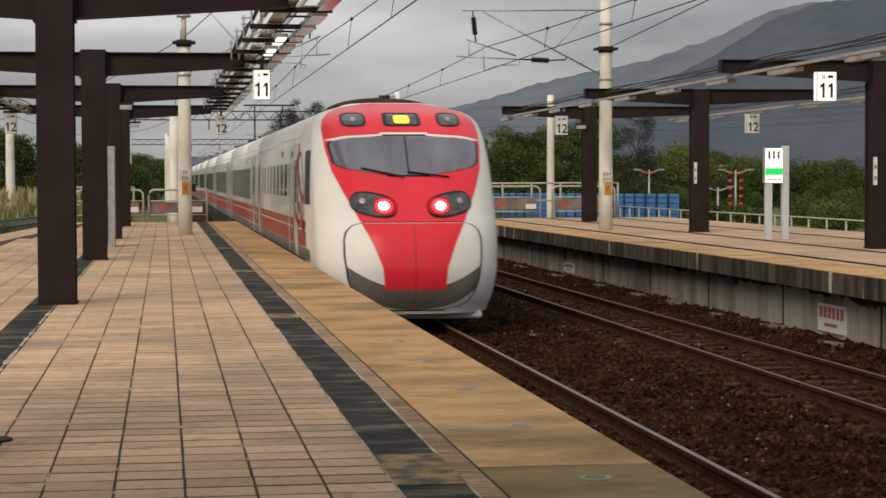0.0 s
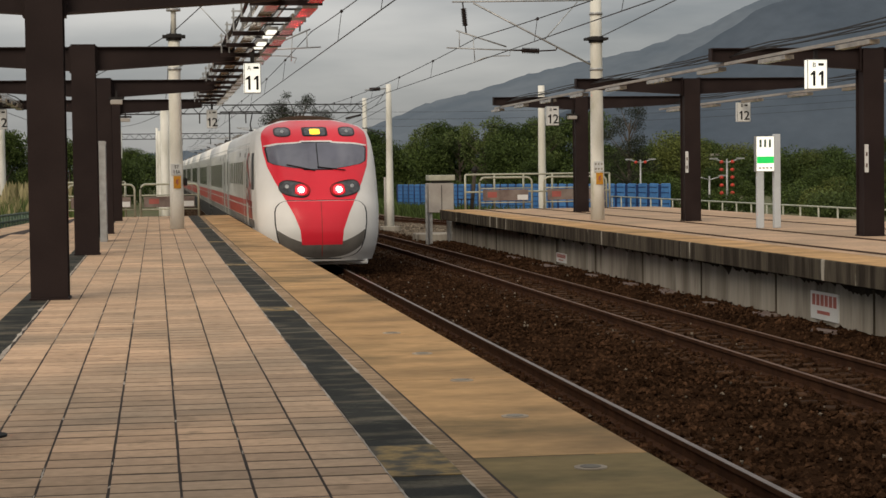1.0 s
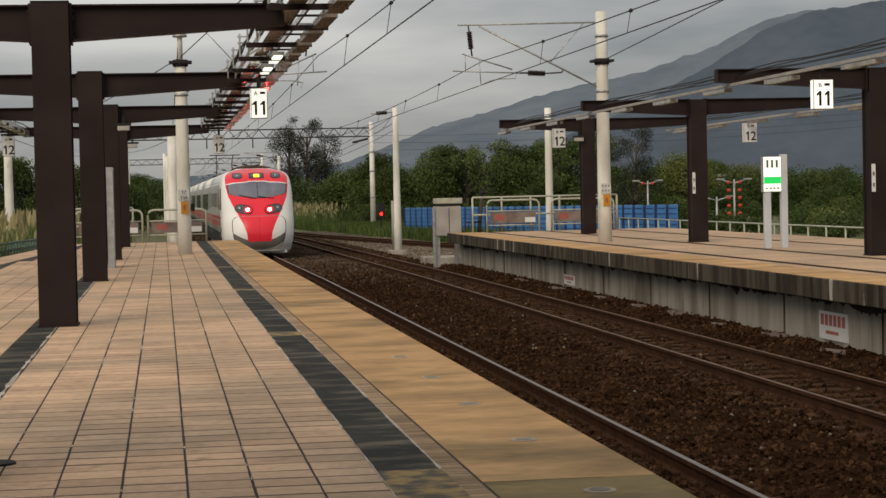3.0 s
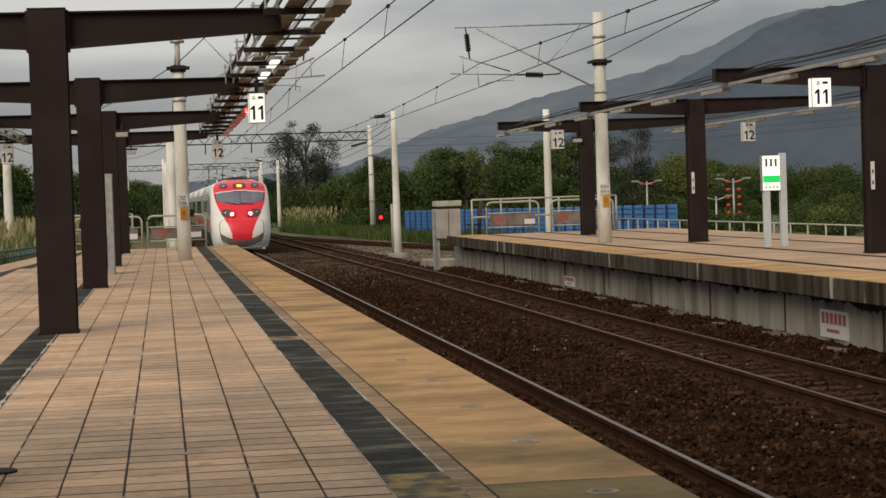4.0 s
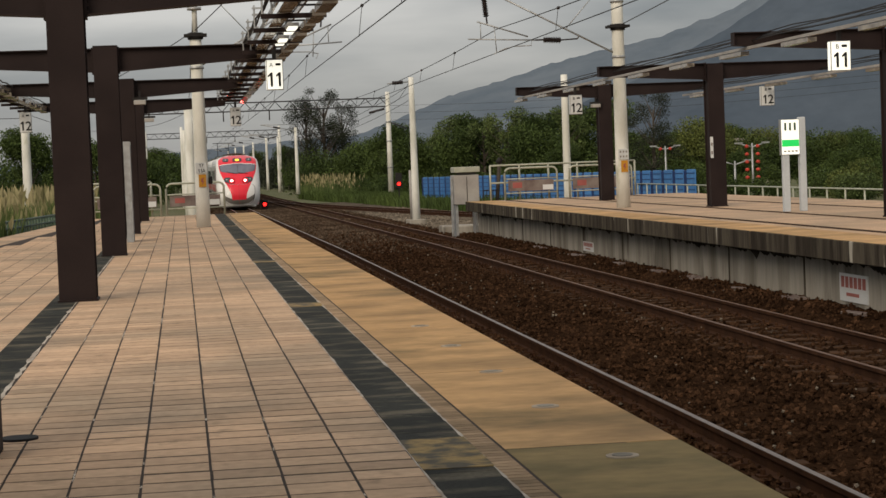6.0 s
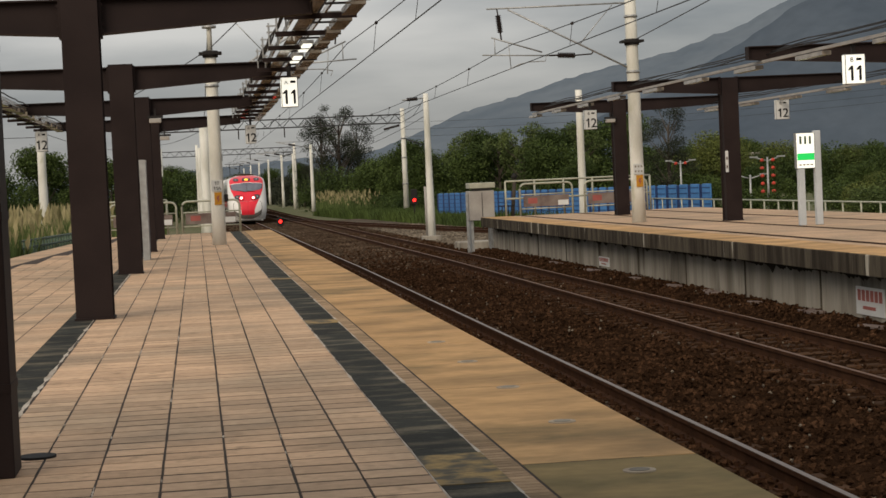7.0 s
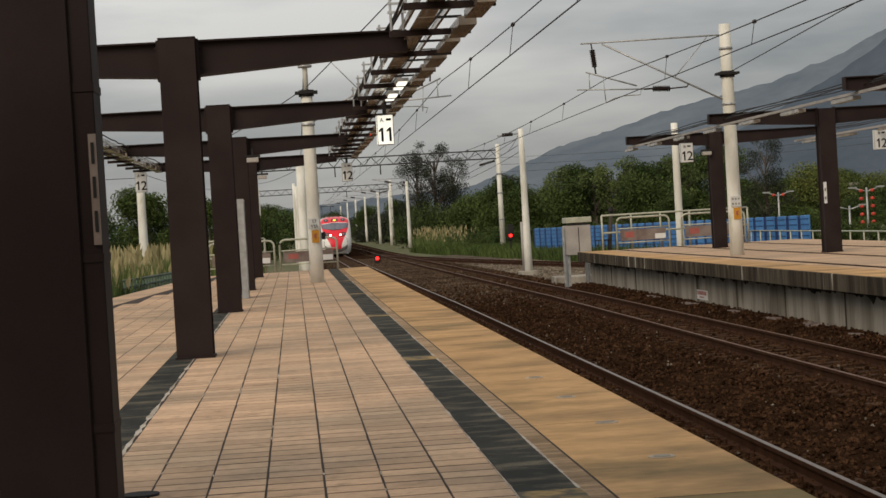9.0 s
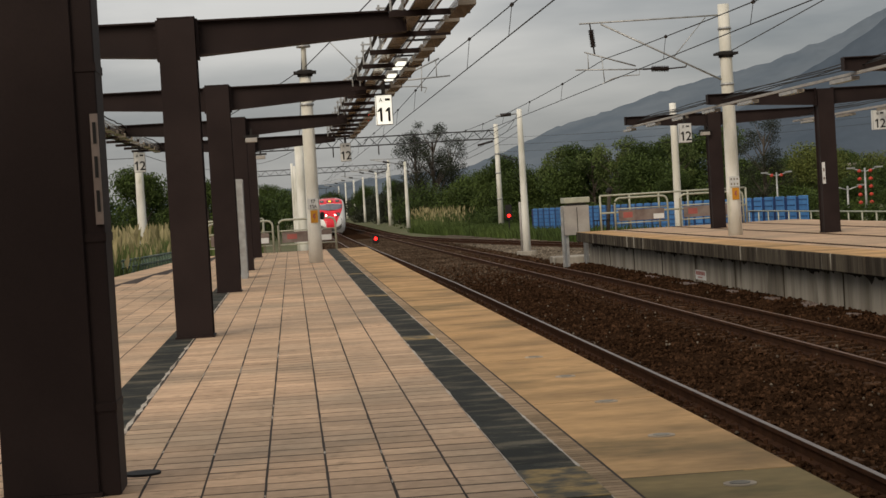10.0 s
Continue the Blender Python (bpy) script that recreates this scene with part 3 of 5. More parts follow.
    for i in range(-9, 4):
        x = 0.08 - px + i * px
        if -1.5 < x < -1.1:
            continue
        y = 7.0 + r3.random()
        while y < 40:
            ln = r3.uniform(0.05, 0.22) if r3.random() < 0.7 else r3.uniform(0.3, 0.8)
            n, side = max(3, int(ln / 0.03)), []
            for k in range(n + 1):
                w = r3.uniform(0.002, 0.0065) * math.sin(math.pi * (0.08 + 0.84 * k / n))
                o = r3.uniform(-0.003, 0.003)
                side.append((bm.verts.new((x - w + o, y + ln * k / n, 0.0012)), bm.verts.new((x + w + o, y + ln * k / n, 0.0012))))
            for (a, b), (c, d) in zip(side, side[1:]):
                bm.faces.new((a, b, d, c))
            y += ln + r3.expovariate(1.0) * 2.4 + 0.3
    tagged(part("joint_mortar", bm, M_MORTAR, base, "pale mortar crumbs in the joints"), kind="stuff")
    # small bricks beside the dark strip
    bm = bmesh.new()
    y = -4.0
    while y < 58.6:
        box(bm, 1.272, 1.380, y + 0.005, y + 0.071, -0.02, 0.0)
        y += 0.076
    o = part("edge_bricks", bm, M_BRICK, base, "row of narrow tan bricks")
    tagged(o, kind="stuff")
    # stained edge slabs
    y = -4.6
    while y < 58.8:
        n = min(y + 3.27, 58.8)
        worn = n < 9
        part("edge_slab", boxes((1.388, 2.2, y + 0.004, n - 0.004, -0.22, 0.0)), M_ALGAE if worn else M_EDGE, base, "olive edge slab dark with algae" if worn else "ochre-stained concrete edge slab", bevel=0.008)
        y = n
    for i in range(5):
        yy = 8.09 + i * 1.77
        bm = bmesh.new()
        rod(bm, (1.84, yy, -0.01), (1.84, yy, 0.006), 0.072, seg=20)
        cap = part("anchor_cap", bm, M_CAP, base, "round metal cover flush in the slab")
        bm = bmesh.new()
        rod(bm, (1.84, yy, 0.006), (1.84, yy, 0.009), 0.045, seg=20)
        part("cap_centre", bm, M_CONC, cap)
    bm = bmesh.new()
    rod(bm, (-0.85, 9.75, -0.01), (-0.85, 9.75, 0.012), 0.095, seg=20)
    part("drain_cover", bm, M_UNDER, base, "black round drain cover")


def platform_right():
    x0, x1, y0, y1 = 9.03, 16.2, -10, 61.2
    base = single("platform_far", boxes((x0 + 0.42, x1, y0, y1, -1.5, -0.03)), M_CONC, "grey concrete platform wall with dark water stains", "platform", "structure")
    part("platform_paving", boxes((x0 + 0.9, x1, y0, y1, -0.028, -0.001)), M_TILE, base, "tan paved platform surface")
    rnd = random.Random(9)
    y = y0
    while y < y1:
        n = min(y + 2.0, y1)
        d = rnd.uniform(-0.012, 0.012)
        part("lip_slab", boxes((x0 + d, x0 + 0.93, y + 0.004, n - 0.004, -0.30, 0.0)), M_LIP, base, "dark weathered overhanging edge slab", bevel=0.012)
        part("edge_slab", boxes((x0 + 0.02 + d, x0 + 0.91, y + 0.004, n - 0.004, -0.01, 0.004)), M_EDGE, base, "tan stained top of the edge")
        y = n
    bm = bmesh.new()          # ragged black band on the wall just under the lip
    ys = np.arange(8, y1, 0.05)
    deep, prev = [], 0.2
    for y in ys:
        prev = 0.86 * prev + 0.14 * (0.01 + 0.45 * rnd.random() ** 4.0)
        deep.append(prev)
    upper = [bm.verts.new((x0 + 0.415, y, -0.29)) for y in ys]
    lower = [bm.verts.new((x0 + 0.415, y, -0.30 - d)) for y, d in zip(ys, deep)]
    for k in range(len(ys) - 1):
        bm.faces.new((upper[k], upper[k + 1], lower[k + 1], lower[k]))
    part("moss_band", bm, M_LIPBAND, base, "ragged black band under the lip")
    bm = bmesh.new()
    for k in range(13):
        box(bm, x0 + 0.405, x0 + 0.43, 8 + k * 4.1, 8.05 + k * 4.1, -1.3, -0.24)
    tagged(part("wall_joints", bm, M_LIP, base, "dark joints in the wall"), kind="stuff")
    # dark strip lines along the paving
    for xs in (x0 + 1.2, x0 + 3.05, x0 + 5.2):
        part("dark_strip", boxes((xs, xs + 0.2, y0, y1, -0.02, 0.003)), M_SLEEPER, base, "worn brown strip")
    for y, h, w in ((25.75, 0.40, 1.15), (43.8, 0.22, 1.1)):
        s = thing("wall_notice", "white warning notice with red writing on the platform wall", "sign", "notices on the platform wall", (x0 + 0.42, y, -0.93))
        part("panel", boxes((-0.02, 0, 0, w, 0, h)), M_SIGNDIM, s, "white sheet panel")
        for k in range(6):
            part("writing_bar", boxes((-0.024, -0.019, 0.07 + k * (w - 0.1) / 6, 0.07 + (k + 0.72) * (w - 0.1) / 6, h * 0.5, h * 0.9)), M_FADED, s, "red writing")
        part("writing_bar", boxes((-0.024, -0.019, w * 0.3, w * 0.75, h * 0.2, h * 0.32)), M_FADED, s, "red writing")


def loose_boards():
    """Broken cover boards lying along the foot of the far platform wall."""
    r = random.Random(71)
    for y in (21.5, 25.2, 28.4, 31.0, 34.2, 36.6, 39.8, 44.0, 48.5):
        L, w = r.uniform(0.5, 1.5), r.uniform(0.10, 0.24)
        o = single("cover_board", boxes((-w / 2, w / 2, -L / 2, L / 2, 0, 0.04)), M_BOARD, "broken cover board lying on the ballast by the wall", "board", group="cover boards", bevel=0.006)
        o.matrix_basis = pose(9.18 + r.uniform(-0.14, 0.12), y, RAIL - 0.035, r.uniform(-2, 2), r.uniform(-4, 4), r.uniform(-14, 14))


ground_sheet()
strip("ballast_bed", 2.0, 9.75, RAIL - 0.17, -8, 400, M_BALLAST, "dark brown stone ballast bed of two tracks", "ballast")
strip("gravel_apron", 9.3, 14.4, RAIL - 0.22, 61.3, 150, M_GREYBALLAST, "grey gravel beside the tracks", "gravel", seed=3)
stones(9.6, 14.4, 62, 118, RAIL - 0.2, 11000, M_GREYBALLAST, 14, (0.03, 0.08))
stones(4.4, 6.9, 50, 150, RAIL - 0.14, 9000, M_TRACKGRAVEL, 15, (0.03, 0.06), rise=26)
stones(2.0, 9.5, 58, 150, RAIL - 0.15, 8000, M_TRACKGRAVEL, 16, (0.03, 0.06), rise=30)
stones(3.0, 9.42, 58, 96, RAIL - 0.16, 9000, M_BALLAST, 17, (0.03, 0.055))
stones(3.0, 9.42, 9.5, 60, RAIL - 0.16, 34000, M_BALLAST, 11)
stones(3.0, 9.4, 9.5, 55, RAIL - 0.13, 420, M_GREYBALLAST, 12, (0.010, 0.028))
track("track_a", TRACK_A, -6, 420, "railway track with rusty rails in dark ballast", (9, 40))
track("track_b", TRACK_B, -6, 420, "second railway track with rusty rails in ballast", (15, 60))
siding = thing("siding_track", "rusty siding rails that branch off behind the platform", "railway track")
siding["kind"] = "structure"
for s in (0, 1.07):
    rail_line(siding, [(7.0 + s, 190), (7.0 + s, 165), (7.6 + s, 142), (9.0 + s, 122), (12.2 + s, 92), (14.2 + s, 77), (17 + s, 62), (22 + s, 35)], head=M_RUSTTOP)
platform_left()
platform_right()
loose_boards()


# ---- unseen roof behind the camera, added to shade the near platform ----
roof = single("canopy_roof", boxes((-5.0, 2.3, -34, 6.2, 3.5, 3.62)), M_STEEL, "unseen dark roof added behind the viewer to shade the platform", "roof", "structure")
for yy in (-31.0, -20.0, -9.0):
    part("roof_post", boxes((-1.33, -0.91, yy - 0.2, yy + 0.2, 0, 3.5)), M_STEEL, roof)


# ---- canopy frames ----
def column(x, y, w=0.42, h=3.36, name="canopy_column"):
    """A brown steel post with a foot plate, bolts and a cap."""
    c = thing(name, "dark brown painted steel canopy column on a foot plate", "column", "canopy columns", (x, y, 0))
    a = w / 2
    t = 0.03
    bm = boxes((-a, a, -0.2, -0.2 + t, 0.02, h), (-a, a, 0.2 - t, 0.2, 0.02, h), (-a + 0.03, a - 0.03, -0.2 + t, 0.2 - t, 0.02, h))
    part("shaft", bm, M_STEEL, c, bevel=0.004)
    part("foot_plate", boxes((-a - 0.015, a + 0.015, -0.215, 0.215, 0, 0.022)), M_STEEL, c)
    part("cap", boxes((-a - 0.004, a + 0.004, -0.205, 0.205, h, h + 0.014)), M_STEEL, c)
    return c


def beam(x, y, xl, xr, zt=3.33, d0=0.345, d1=0.20, arm=0.21):
    """Two tapering arms with flanges, bolted to a column."""
    b = thing("canopy_beam", "dark brown tapering steel canopy beam bolted to its column", "beam", "canopy beams", (x, y, 0))
    for name, s, L in (("left_arm", -1, x - xl), ("right_arm", 1, xr - x)):
        bm = bmesh.new()
        st = arm + 0.003
        prism(bm, [(s * st, zt), (s * L, zt), (s * L, zt - d1), (s * st, zt - d0)], -0.02, 0.02)
        prism(bm, [(s * st, zt + 0.018), (s * L, zt + 0.018), (s * L, zt), (s * st, zt)], -0.1, 0.1)
        prism(bm, [(s * st, zt - d0), (s * L, zt - d1), (s * L, zt - d1 - 0.018), (s * st, zt - d0 - 0.018)], -0.1, 0.1)
        box(bm, min(s * L, s * (L + 0.02)), max(s * L, s * (L + 0.02)), -0.1, 0.1, zt - d1 - 0.018, zt + 0.018)
        arm_ob = part(name, bm, M_STEEL, b)
        part("end_plate", boxes((min(s * st, s * (st + 0.025)), max(s * st, s * (st + 0.025)), -0.12, 0.12, zt - d0 - 0.05, zt + 0.03)), M_STEEL, arm_ob)
        for zz in (0.05, 0.12, 0.25, 0.32):
            for yy in (-0.105, 0.085):
                part("bolt", boxes((min(s * (st + 0.024), s * (st + 0.045)), max(s * (st + 0.024), s * (st + 0.045)), yy, yy + 0.022, zt - zz - 0.012, zt - zz + 0.012)), M_STEEL, arm_ob)
    return b


LEFT_Y = (9.25, 20.45, 31.5, 42.5, 53.7)
for i, y in enumerate(LEFT_Y):
    column(-1.218 if i == 0 else -1.105, y, 0.445 if i == 0 else 0.385)
    beam(-1.105, y, -3.72, 1.3, 3.33 - 0.004 * i, arm=0.193)
cc = thing("conduit_cover", "brown steel conduit cover on the side of a column", "conduit", at=(-0.952, 9.2, 0))
part("cover", boxes((-0.055, 0.057, -0.13, 0.2, 0.0, 3.3)), M_STEEL, cc, bevel=0.006)
for zz in (0.4, 1.2, 2.0, 2.8):
    part("strap", boxes((-0.052, 0.061, -0.136, 0.204, zz, zz + 0.04)), M_STEEL, cc)
for x, y in ((12.98, 22.2), (12.79, 33.2), (12.60, 44.3), (12.42, 55.4)):
    column(x - 0.02, y, 0.385)
    beam(x - 0.02, y, 9.82, 15.5, 3.37, arm=0.193)


def cable_tray(x0, x1, y0, y1, z, name, rungs=0.8, lamps=()):
    """A ladder of rails with rungs, boards, hangers, cables and tube lamps."""
    t = thing(name, "weathered cable tray with rungs, black cables and tube lamps", "cable tray")
    for x in (x0, x1, (x0 + x1) / 2 + 0.04):
        part("side_rail", boxes((x - 0.014, x + 0.014, y0, y1, z - 0.03, z + 0.03)), M_TRAY, t)
    bm = bmesh.new()
    box(bm, x0 - 0.16, x1 + 0.06, -0.03, 0.03, z - 0.135, z - 0.075)
    arm = mesh_of("carrier_arm", bm, M_STEEL)
    bm = bmesh.new()
    box(bm, x0 + 0.20, x1 - 0.10, -0.012, 0.012, z - 0.055, z - 0.031)
    rung = mesh_of("rung", bm, M_UNDER)
    bm = bmesh.new()
    for dx in (-0.14, -0.02):
        rod(bm, (x0 + dx, 0, z - 0.08), (x0 + dx, 0, z + 0.24), 0.013, seg=6)
    box(bm, x0 - 0.17, x0 + 0.02, -0.02, 0.02, z + 0.10, z + 0.125)
    box(bm, x0 - 0.17, x0 + 0.02, -0.02, 0.02, z + 0.19, z + 0.21)
    pin = mesh_of("cable_bracket", bm, M_GALV)
    k, y = 0, y0 + 0.5
    while y < y1:
        for nm, me in (("carrier_arm", arm), ("cable_bracket", pin)) if k % 3 == 0 else (("rung", rung),):
            o = new(nm, me)
            o.location, o.parent = (0, y, 0), t
        y += rungs
        k += 1
    y = y0
    rnd = random.Random(int(x0 * 10) + 77)
    while y < y1:
        n = min(y + 1.8, y1)
        w = rnd.uniform(0, 0.02)
        part("tray_board", boxes((x0 + 0.05, x0 + 0.21 + w, y + 0.02, n - 0.02, z - 0.07, z - 0.056)), M_TRAY, t, "flat brown tray board")
        part("tray_cover", boxes((x1 - 0.13 - w, x1 + 0.03, y + 0.15, n - 0.35, z - 0.13 - w, z - 0.058)), M_TRAY, t, "boxed brown cover")
        y = n
    for i, x in enumerate((x0 - 0.12, x0 - 0.08, x0 - 0.05, x0 + 0.30, x0 + 0.36, x1 + 0.05)):
        bm = bmesh.new()
        pts = [(x + rnd.uniform(-0.02, 0.02), y0 + j * (y1 - y0) / 40, z + 0.05 + 0.03 * i % 0.07 + rnd.uniform(-0.015, 0.02)) for j in range(41)]
        tube(bm, pts, 0.014, 5)
        part("cable", bm, M_CABLE, t, "black cable")
    for y in lamps:
        l = part("tube_lamp_housing", boxes((x0 + 0.27, x0 + 0.43, y, y + 1.3, z - 0.1, z - 0.056)), M_GALV, t, "lamp housing")
        part("tube", boxes((x0 + 0.29, x0 + 0.41, y + 0.03, y + 1.27, z - 0.125, z - 0.101)), M_TUBE, l, "lit white fluorescent tube")
    return t


cable_tray(1.24, 1.84, 2, 54.4, 3.30, "cable_tray", lamps=(25.9, 28.3))
cable_tray(-4.1, -3.55, 26, 54.2, 3.22, "cable_tray")


def slim_tray(x, y0, y1, z):
    t = thing("lamp_rail", "slim grey lamp rail along the far canopy beams", "cable tray", "lamp rails")
    part("rail", boxes((x - 0.028, x + 0.028, y0, y1, z - 0.02, z + 0.03)), M_BOX, t)
    for i in range(4):
        bm = bmesh.new()
        rnd = random.Random(i)
        tube(bm, [(x + 0.1 + i * 0.09, y0 + j * (y1 - y0) / 24, z + 0.14 + 0.05 * i + rnd.uniform(-0.03, 0.02)) for j in range(25)], 0.011, 5)
        part("cable", bm, M_CABLE, t, "black cable")
    y = y0 + 1
    while y < y1:
        part("lamp_cover", boxes((x - 0.02, x + 0.13, y, y + 1.4, z - 0.1, z - 0.032)), M_TRAY, t, "brown lamp cover")
        y += 3.7
    return t


for x, y, z in ((-0.78, 53.5, 2.72), (12.1, 55.15, 2.72), (-0.80, 42.3, 2.80)):
    j = thing("junction_box", "small grey box with brackets under a canopy beam", "junction box", "junction boxes", (x, y, z))
    part("case", boxes((-0.13, 0.13, -0.1, 0.1, 0, 0.1)), M_BOX, j, bevel=0.01)
    part("bracket", boxes((-0.17, 0.17, -0.05, 0.05, 0.11, 0.16), (-0.02, 0.02, -0.03, 0.03, 0.1, 0.3)), M_UNDER, j)
slim_tray(10.06, 14, 56.5, 3.10)
slim_tray(15.1, 20, 56.5, 3.02)

# ---- the train ----
CAR = 20.0
WID = [(0.22, 1.26), (0.45, 1.33), (0.8, 1.39), (1.3, 1.42), (2.1, 1.42), (2.6, 1.41), (2.95, 1.38), (3.2, 1.32), (3.33, 1.21), (3.42, 1.02), (3.5, 0.6)]
FRONT = [(0.22, 0.30), (0.4, 0.14), (0.6, 0.04), (0.9, 0.0), (1.2, 0.06), (1.5, 0.19), (1.75, 0.38), (2.1, 0.62), (2.5, 0.96), (2.9, 1.36), (3.2, 1.75), (3.36, 2.15), (3.45, 2.6), (3.5, 3.1)]


def curve_at(z, pts):
    return float(np.interp(z, [p[0] for p in pts], [p[1] for p in pts]))


def half_width(z):
    return (curve_at(z - 0.06, WID) + curve_at(z, WID) + curve_at(z + 0.06, WID)) / 3


def nose(x, z):
    """How far back the nose lies at a height z and a side offset x."""
    y = sum(curve_at(z + d, FRONT) for d in (-0.1, -0.05, 0, 0.05, 0.1)) / 5
    s = min(abs(x) / half_width(z), 1.0)
    return y + (1.05 - 0.12 * max(0.0, z - 1.2)) * (1 - (1 - s ** 3.0) ** 0.55)


def skin(bm, grid):
    rows = [[bm.verts.new(p) for p in r] for r in grid]
    for a, b in zip(rows, rows[1:]):
        for i in range(len(a) - 1):
            f = bm.faces.new((a[i], a[i + 1], b[i + 1], b[i]))
            f.smooth = True
    return rows


def patch(outline, lift, nz=26, nx=22):
    """A sheet on the nose: outline gives for a height its two side limits."""
    z0, z1, lim = outline
    grid = []
    for j in range(nz + 1):
        z = z0 + (z1 - z0) * j / nz
        a, b = lim(z)
        grid.append([(x, nose(x, z) - lift, z) for x in (a + (b - a) * i / nx for i in range(nx + 1))])
    return fill(skin, grid)


def ellipse_patch(cx, cz, rx, rz, lift, tilt=0.0, power=2.4, seg=28):
    bm = bmesh.new()
    rings = []
    for k in range(1, 5):
        ring = []
        for i in range(seg):
            a = 2 * math.pi * i / seg
            c, s = math.cos(a), math.sin(a)
            u = math.copysign(abs(c) ** (2 / power), c) * rx * k / 4
            v = math.copysign(abs(s) ** (2 / power), s) * rz * k / 4
            x, z = cx + u * math.cos(tilt) - v * math.sin(tilt), cz + u * math.sin(tilt) + v * math.cos(tilt)
            ring.append(bm.verts.new((x, nose(x, z) - lift - 0.012 * (1 - (k / 4) ** 2), z)))
        rings.append(ring)
    bm.faces.new(rings[0])
    for a, b in zip(rings, rings[1:]):
        for i in range(seg):
            f = bm.faces.new((a[i], a[(i + 1) % seg], b[(i + 1) % seg], b[i]))
            f.smooth = True
    return bm


def side_sheet(y0, y1, z0, z1, s, lift=0.004, n=8):
    """A sheet on the side wall of a car."""
    grid = [[(s * (half_width(z) + lift), y, z) for y in (y0, y1)] for z in (z0 + (z1 - z0) * j / n for j in range(n + 1))]
    return fill(skin, grid)


def side_stroke(ya, za, yb, zb, w, bow, s, lift):
    """A bowed, tapering brush stroke on the side wall."""
    grid = []
    dy, dz = yb - ya, zb - za
    ln = math.hypot(dy, dz)
    for k in range(15):
        f = k / 14
        h = w * (0.15 + math.sin(math.pi * f) ** 0.7) * 0.5
        o = bow * math.sin(math.pi * f) * 0.6
        row = []
        for e in (-h, h):
            y, z = ya + dy * f - dz / ln * (o + e), za + dz * f + dy / ln * (o + e)
            row.append((s * (half_width(z) + lift), y, z))
        grid.append(row)
    return fill(skin, grid)


def car_sides(body, y0, nose_car):
    """Windows, doors, bands and marks on both sides of one car."""
    end = y0 + CAR - 0.12
    first = y0 + (4.9 if nose_car else 1.0)
    for s in (-1, 1):
        part("red_band", side_sheet(y0 + (3.1 if nose_car else 0.05), end, 1.13, 1.40, s), M_SIDERED, body, "dull red lower band")
        part("grey_skirt", side_sheet(y0 + (2.4 if nose_car else 0.05), end, 0.93, 1.12, s), M_GREY, body, "grey skirt")
        part("dark_skirt", side_sheet(y0 + (3.4 if nose_car else 0.05), end, 0.24, 0.925, s, 0.005), M_UNDER, body, "dark equipment below the floor")
        part("red_line", side_sheet(y0 + (3.1 if nose_car else 0.05), end, 1.43, 1.57, s), M_SIDERED, body)
        for d in (first, end - 1.9):
            door = part("door", side_sheet(d, d + 1.0, 0.75, 2.85, s, 0.006), M_SILVER, body, "silver sliding door")
            for e in (d - 0.09, d + 1.0):
                part("door_seal", side_sheet(e, e + 0.09, 0.7, 2.95, s, 0.010), M_BLACK, door)
            part("door_window", side_sheet(d + 0.28, d + 0.72, 1.85, 2.6, s, 0.011), M_GLASS, door)
        a, b = first + 2.4, end - 3.0
        lo = 1.94 if nose_car else 1.72
        part("window_band", side_sheet(a - 0.15, b + 0.1, lo, 2.54, s, 0.006), M_GLASS, body, "continuous dark window band")
        for e in (a - 0.30, b + 0.14):
            part("pillar_strip", side_sheet(e, e + 0.14, 0.95, 2.95, s, 0.014), M_WHITE, body, "white upright strip")
        y = a
        while y < b - 0.5:
            part("window_post", side_sheet(y, y + (0.42 if nose_car else 0.12), lo, 2.54, s, 0.010), M_SILVER, body)
            y += 1.24
        part("number_plate", side_sheet(first + 1.5, first + 1.8, 2.65, 2.75, s, 0.008), M_BLACK, body)
        part("vent", side_sheet(a + 2, a + 2.5, 2.68, 2.8, s, 0.008), M_GREY, body)


def body_shell(y0, y1, open_front):
    zs = [z for z, _ in WID]
    zs = sorted(set(zs + list(np.arange(0.3, 3.5, 0.14))))
    prof = [(-half_width(z), z) for z in zs] + [(x, 3.5 + 0.03 * (1 - (x / 0.42) ** 2)) for x in (-0.2, 0, 0.2)] + [(half_width(z), z) for z in zs[::-1]]
    bm = bmesh.new()
    rows = skin(bm, [[(x, y, z) for x, z in prof] for y in (y0, y1)])
    for r in ((rows[1],) if open_front else rows):
        bm.faces.new(r)
    bm.faces.new((rows[0][0], rows[1][0], rows[1][-1], rows[0][-1]))
    return bm


def nose_shell():
    grid = []
    zs = list(np.arange(0.22, 3.36, 0.07)) + [3.36, 3.4, 3.44, 3.47, 3.5]
    for z in zs:
        hw, row = half_width(z), []
        for i in range(61):
            x = -hw * math.cos(math.pi * i / 60)
            row.append((x, min(nose(x, z), 4.6), z))
        grid.append([(-hw, 4.6, z)] + row + [(hw, 4.6, z)])
    return grid


def red_limit(z):
    return curve_at(z, [(0.55, 0.455), (0.93, 0.49), (1.28, 0.62), (1.67, 0.82), (2.05, 1.01), (2.39, 1.16), (2.75, 1.23), (3.05, 1.25), (3.2, 1.22), (3.33, 1.10), (3.42, 0.90), (3.49, 0.5)])


def hood_limit(z):
    """Half-width of the coupler hood, with rounded shoulders."""
    return curve_at(z, [(0.29, 0.42), (0.33, 0.66), (0.40, 0.80), (0.52, 0.90), (0.75, 0.98), (1.1, 1.03), (1.35, 1.03), (1.46, 1.00), (1.55, 0.92), (1.59, 0.82), (1.60, 0.74)])


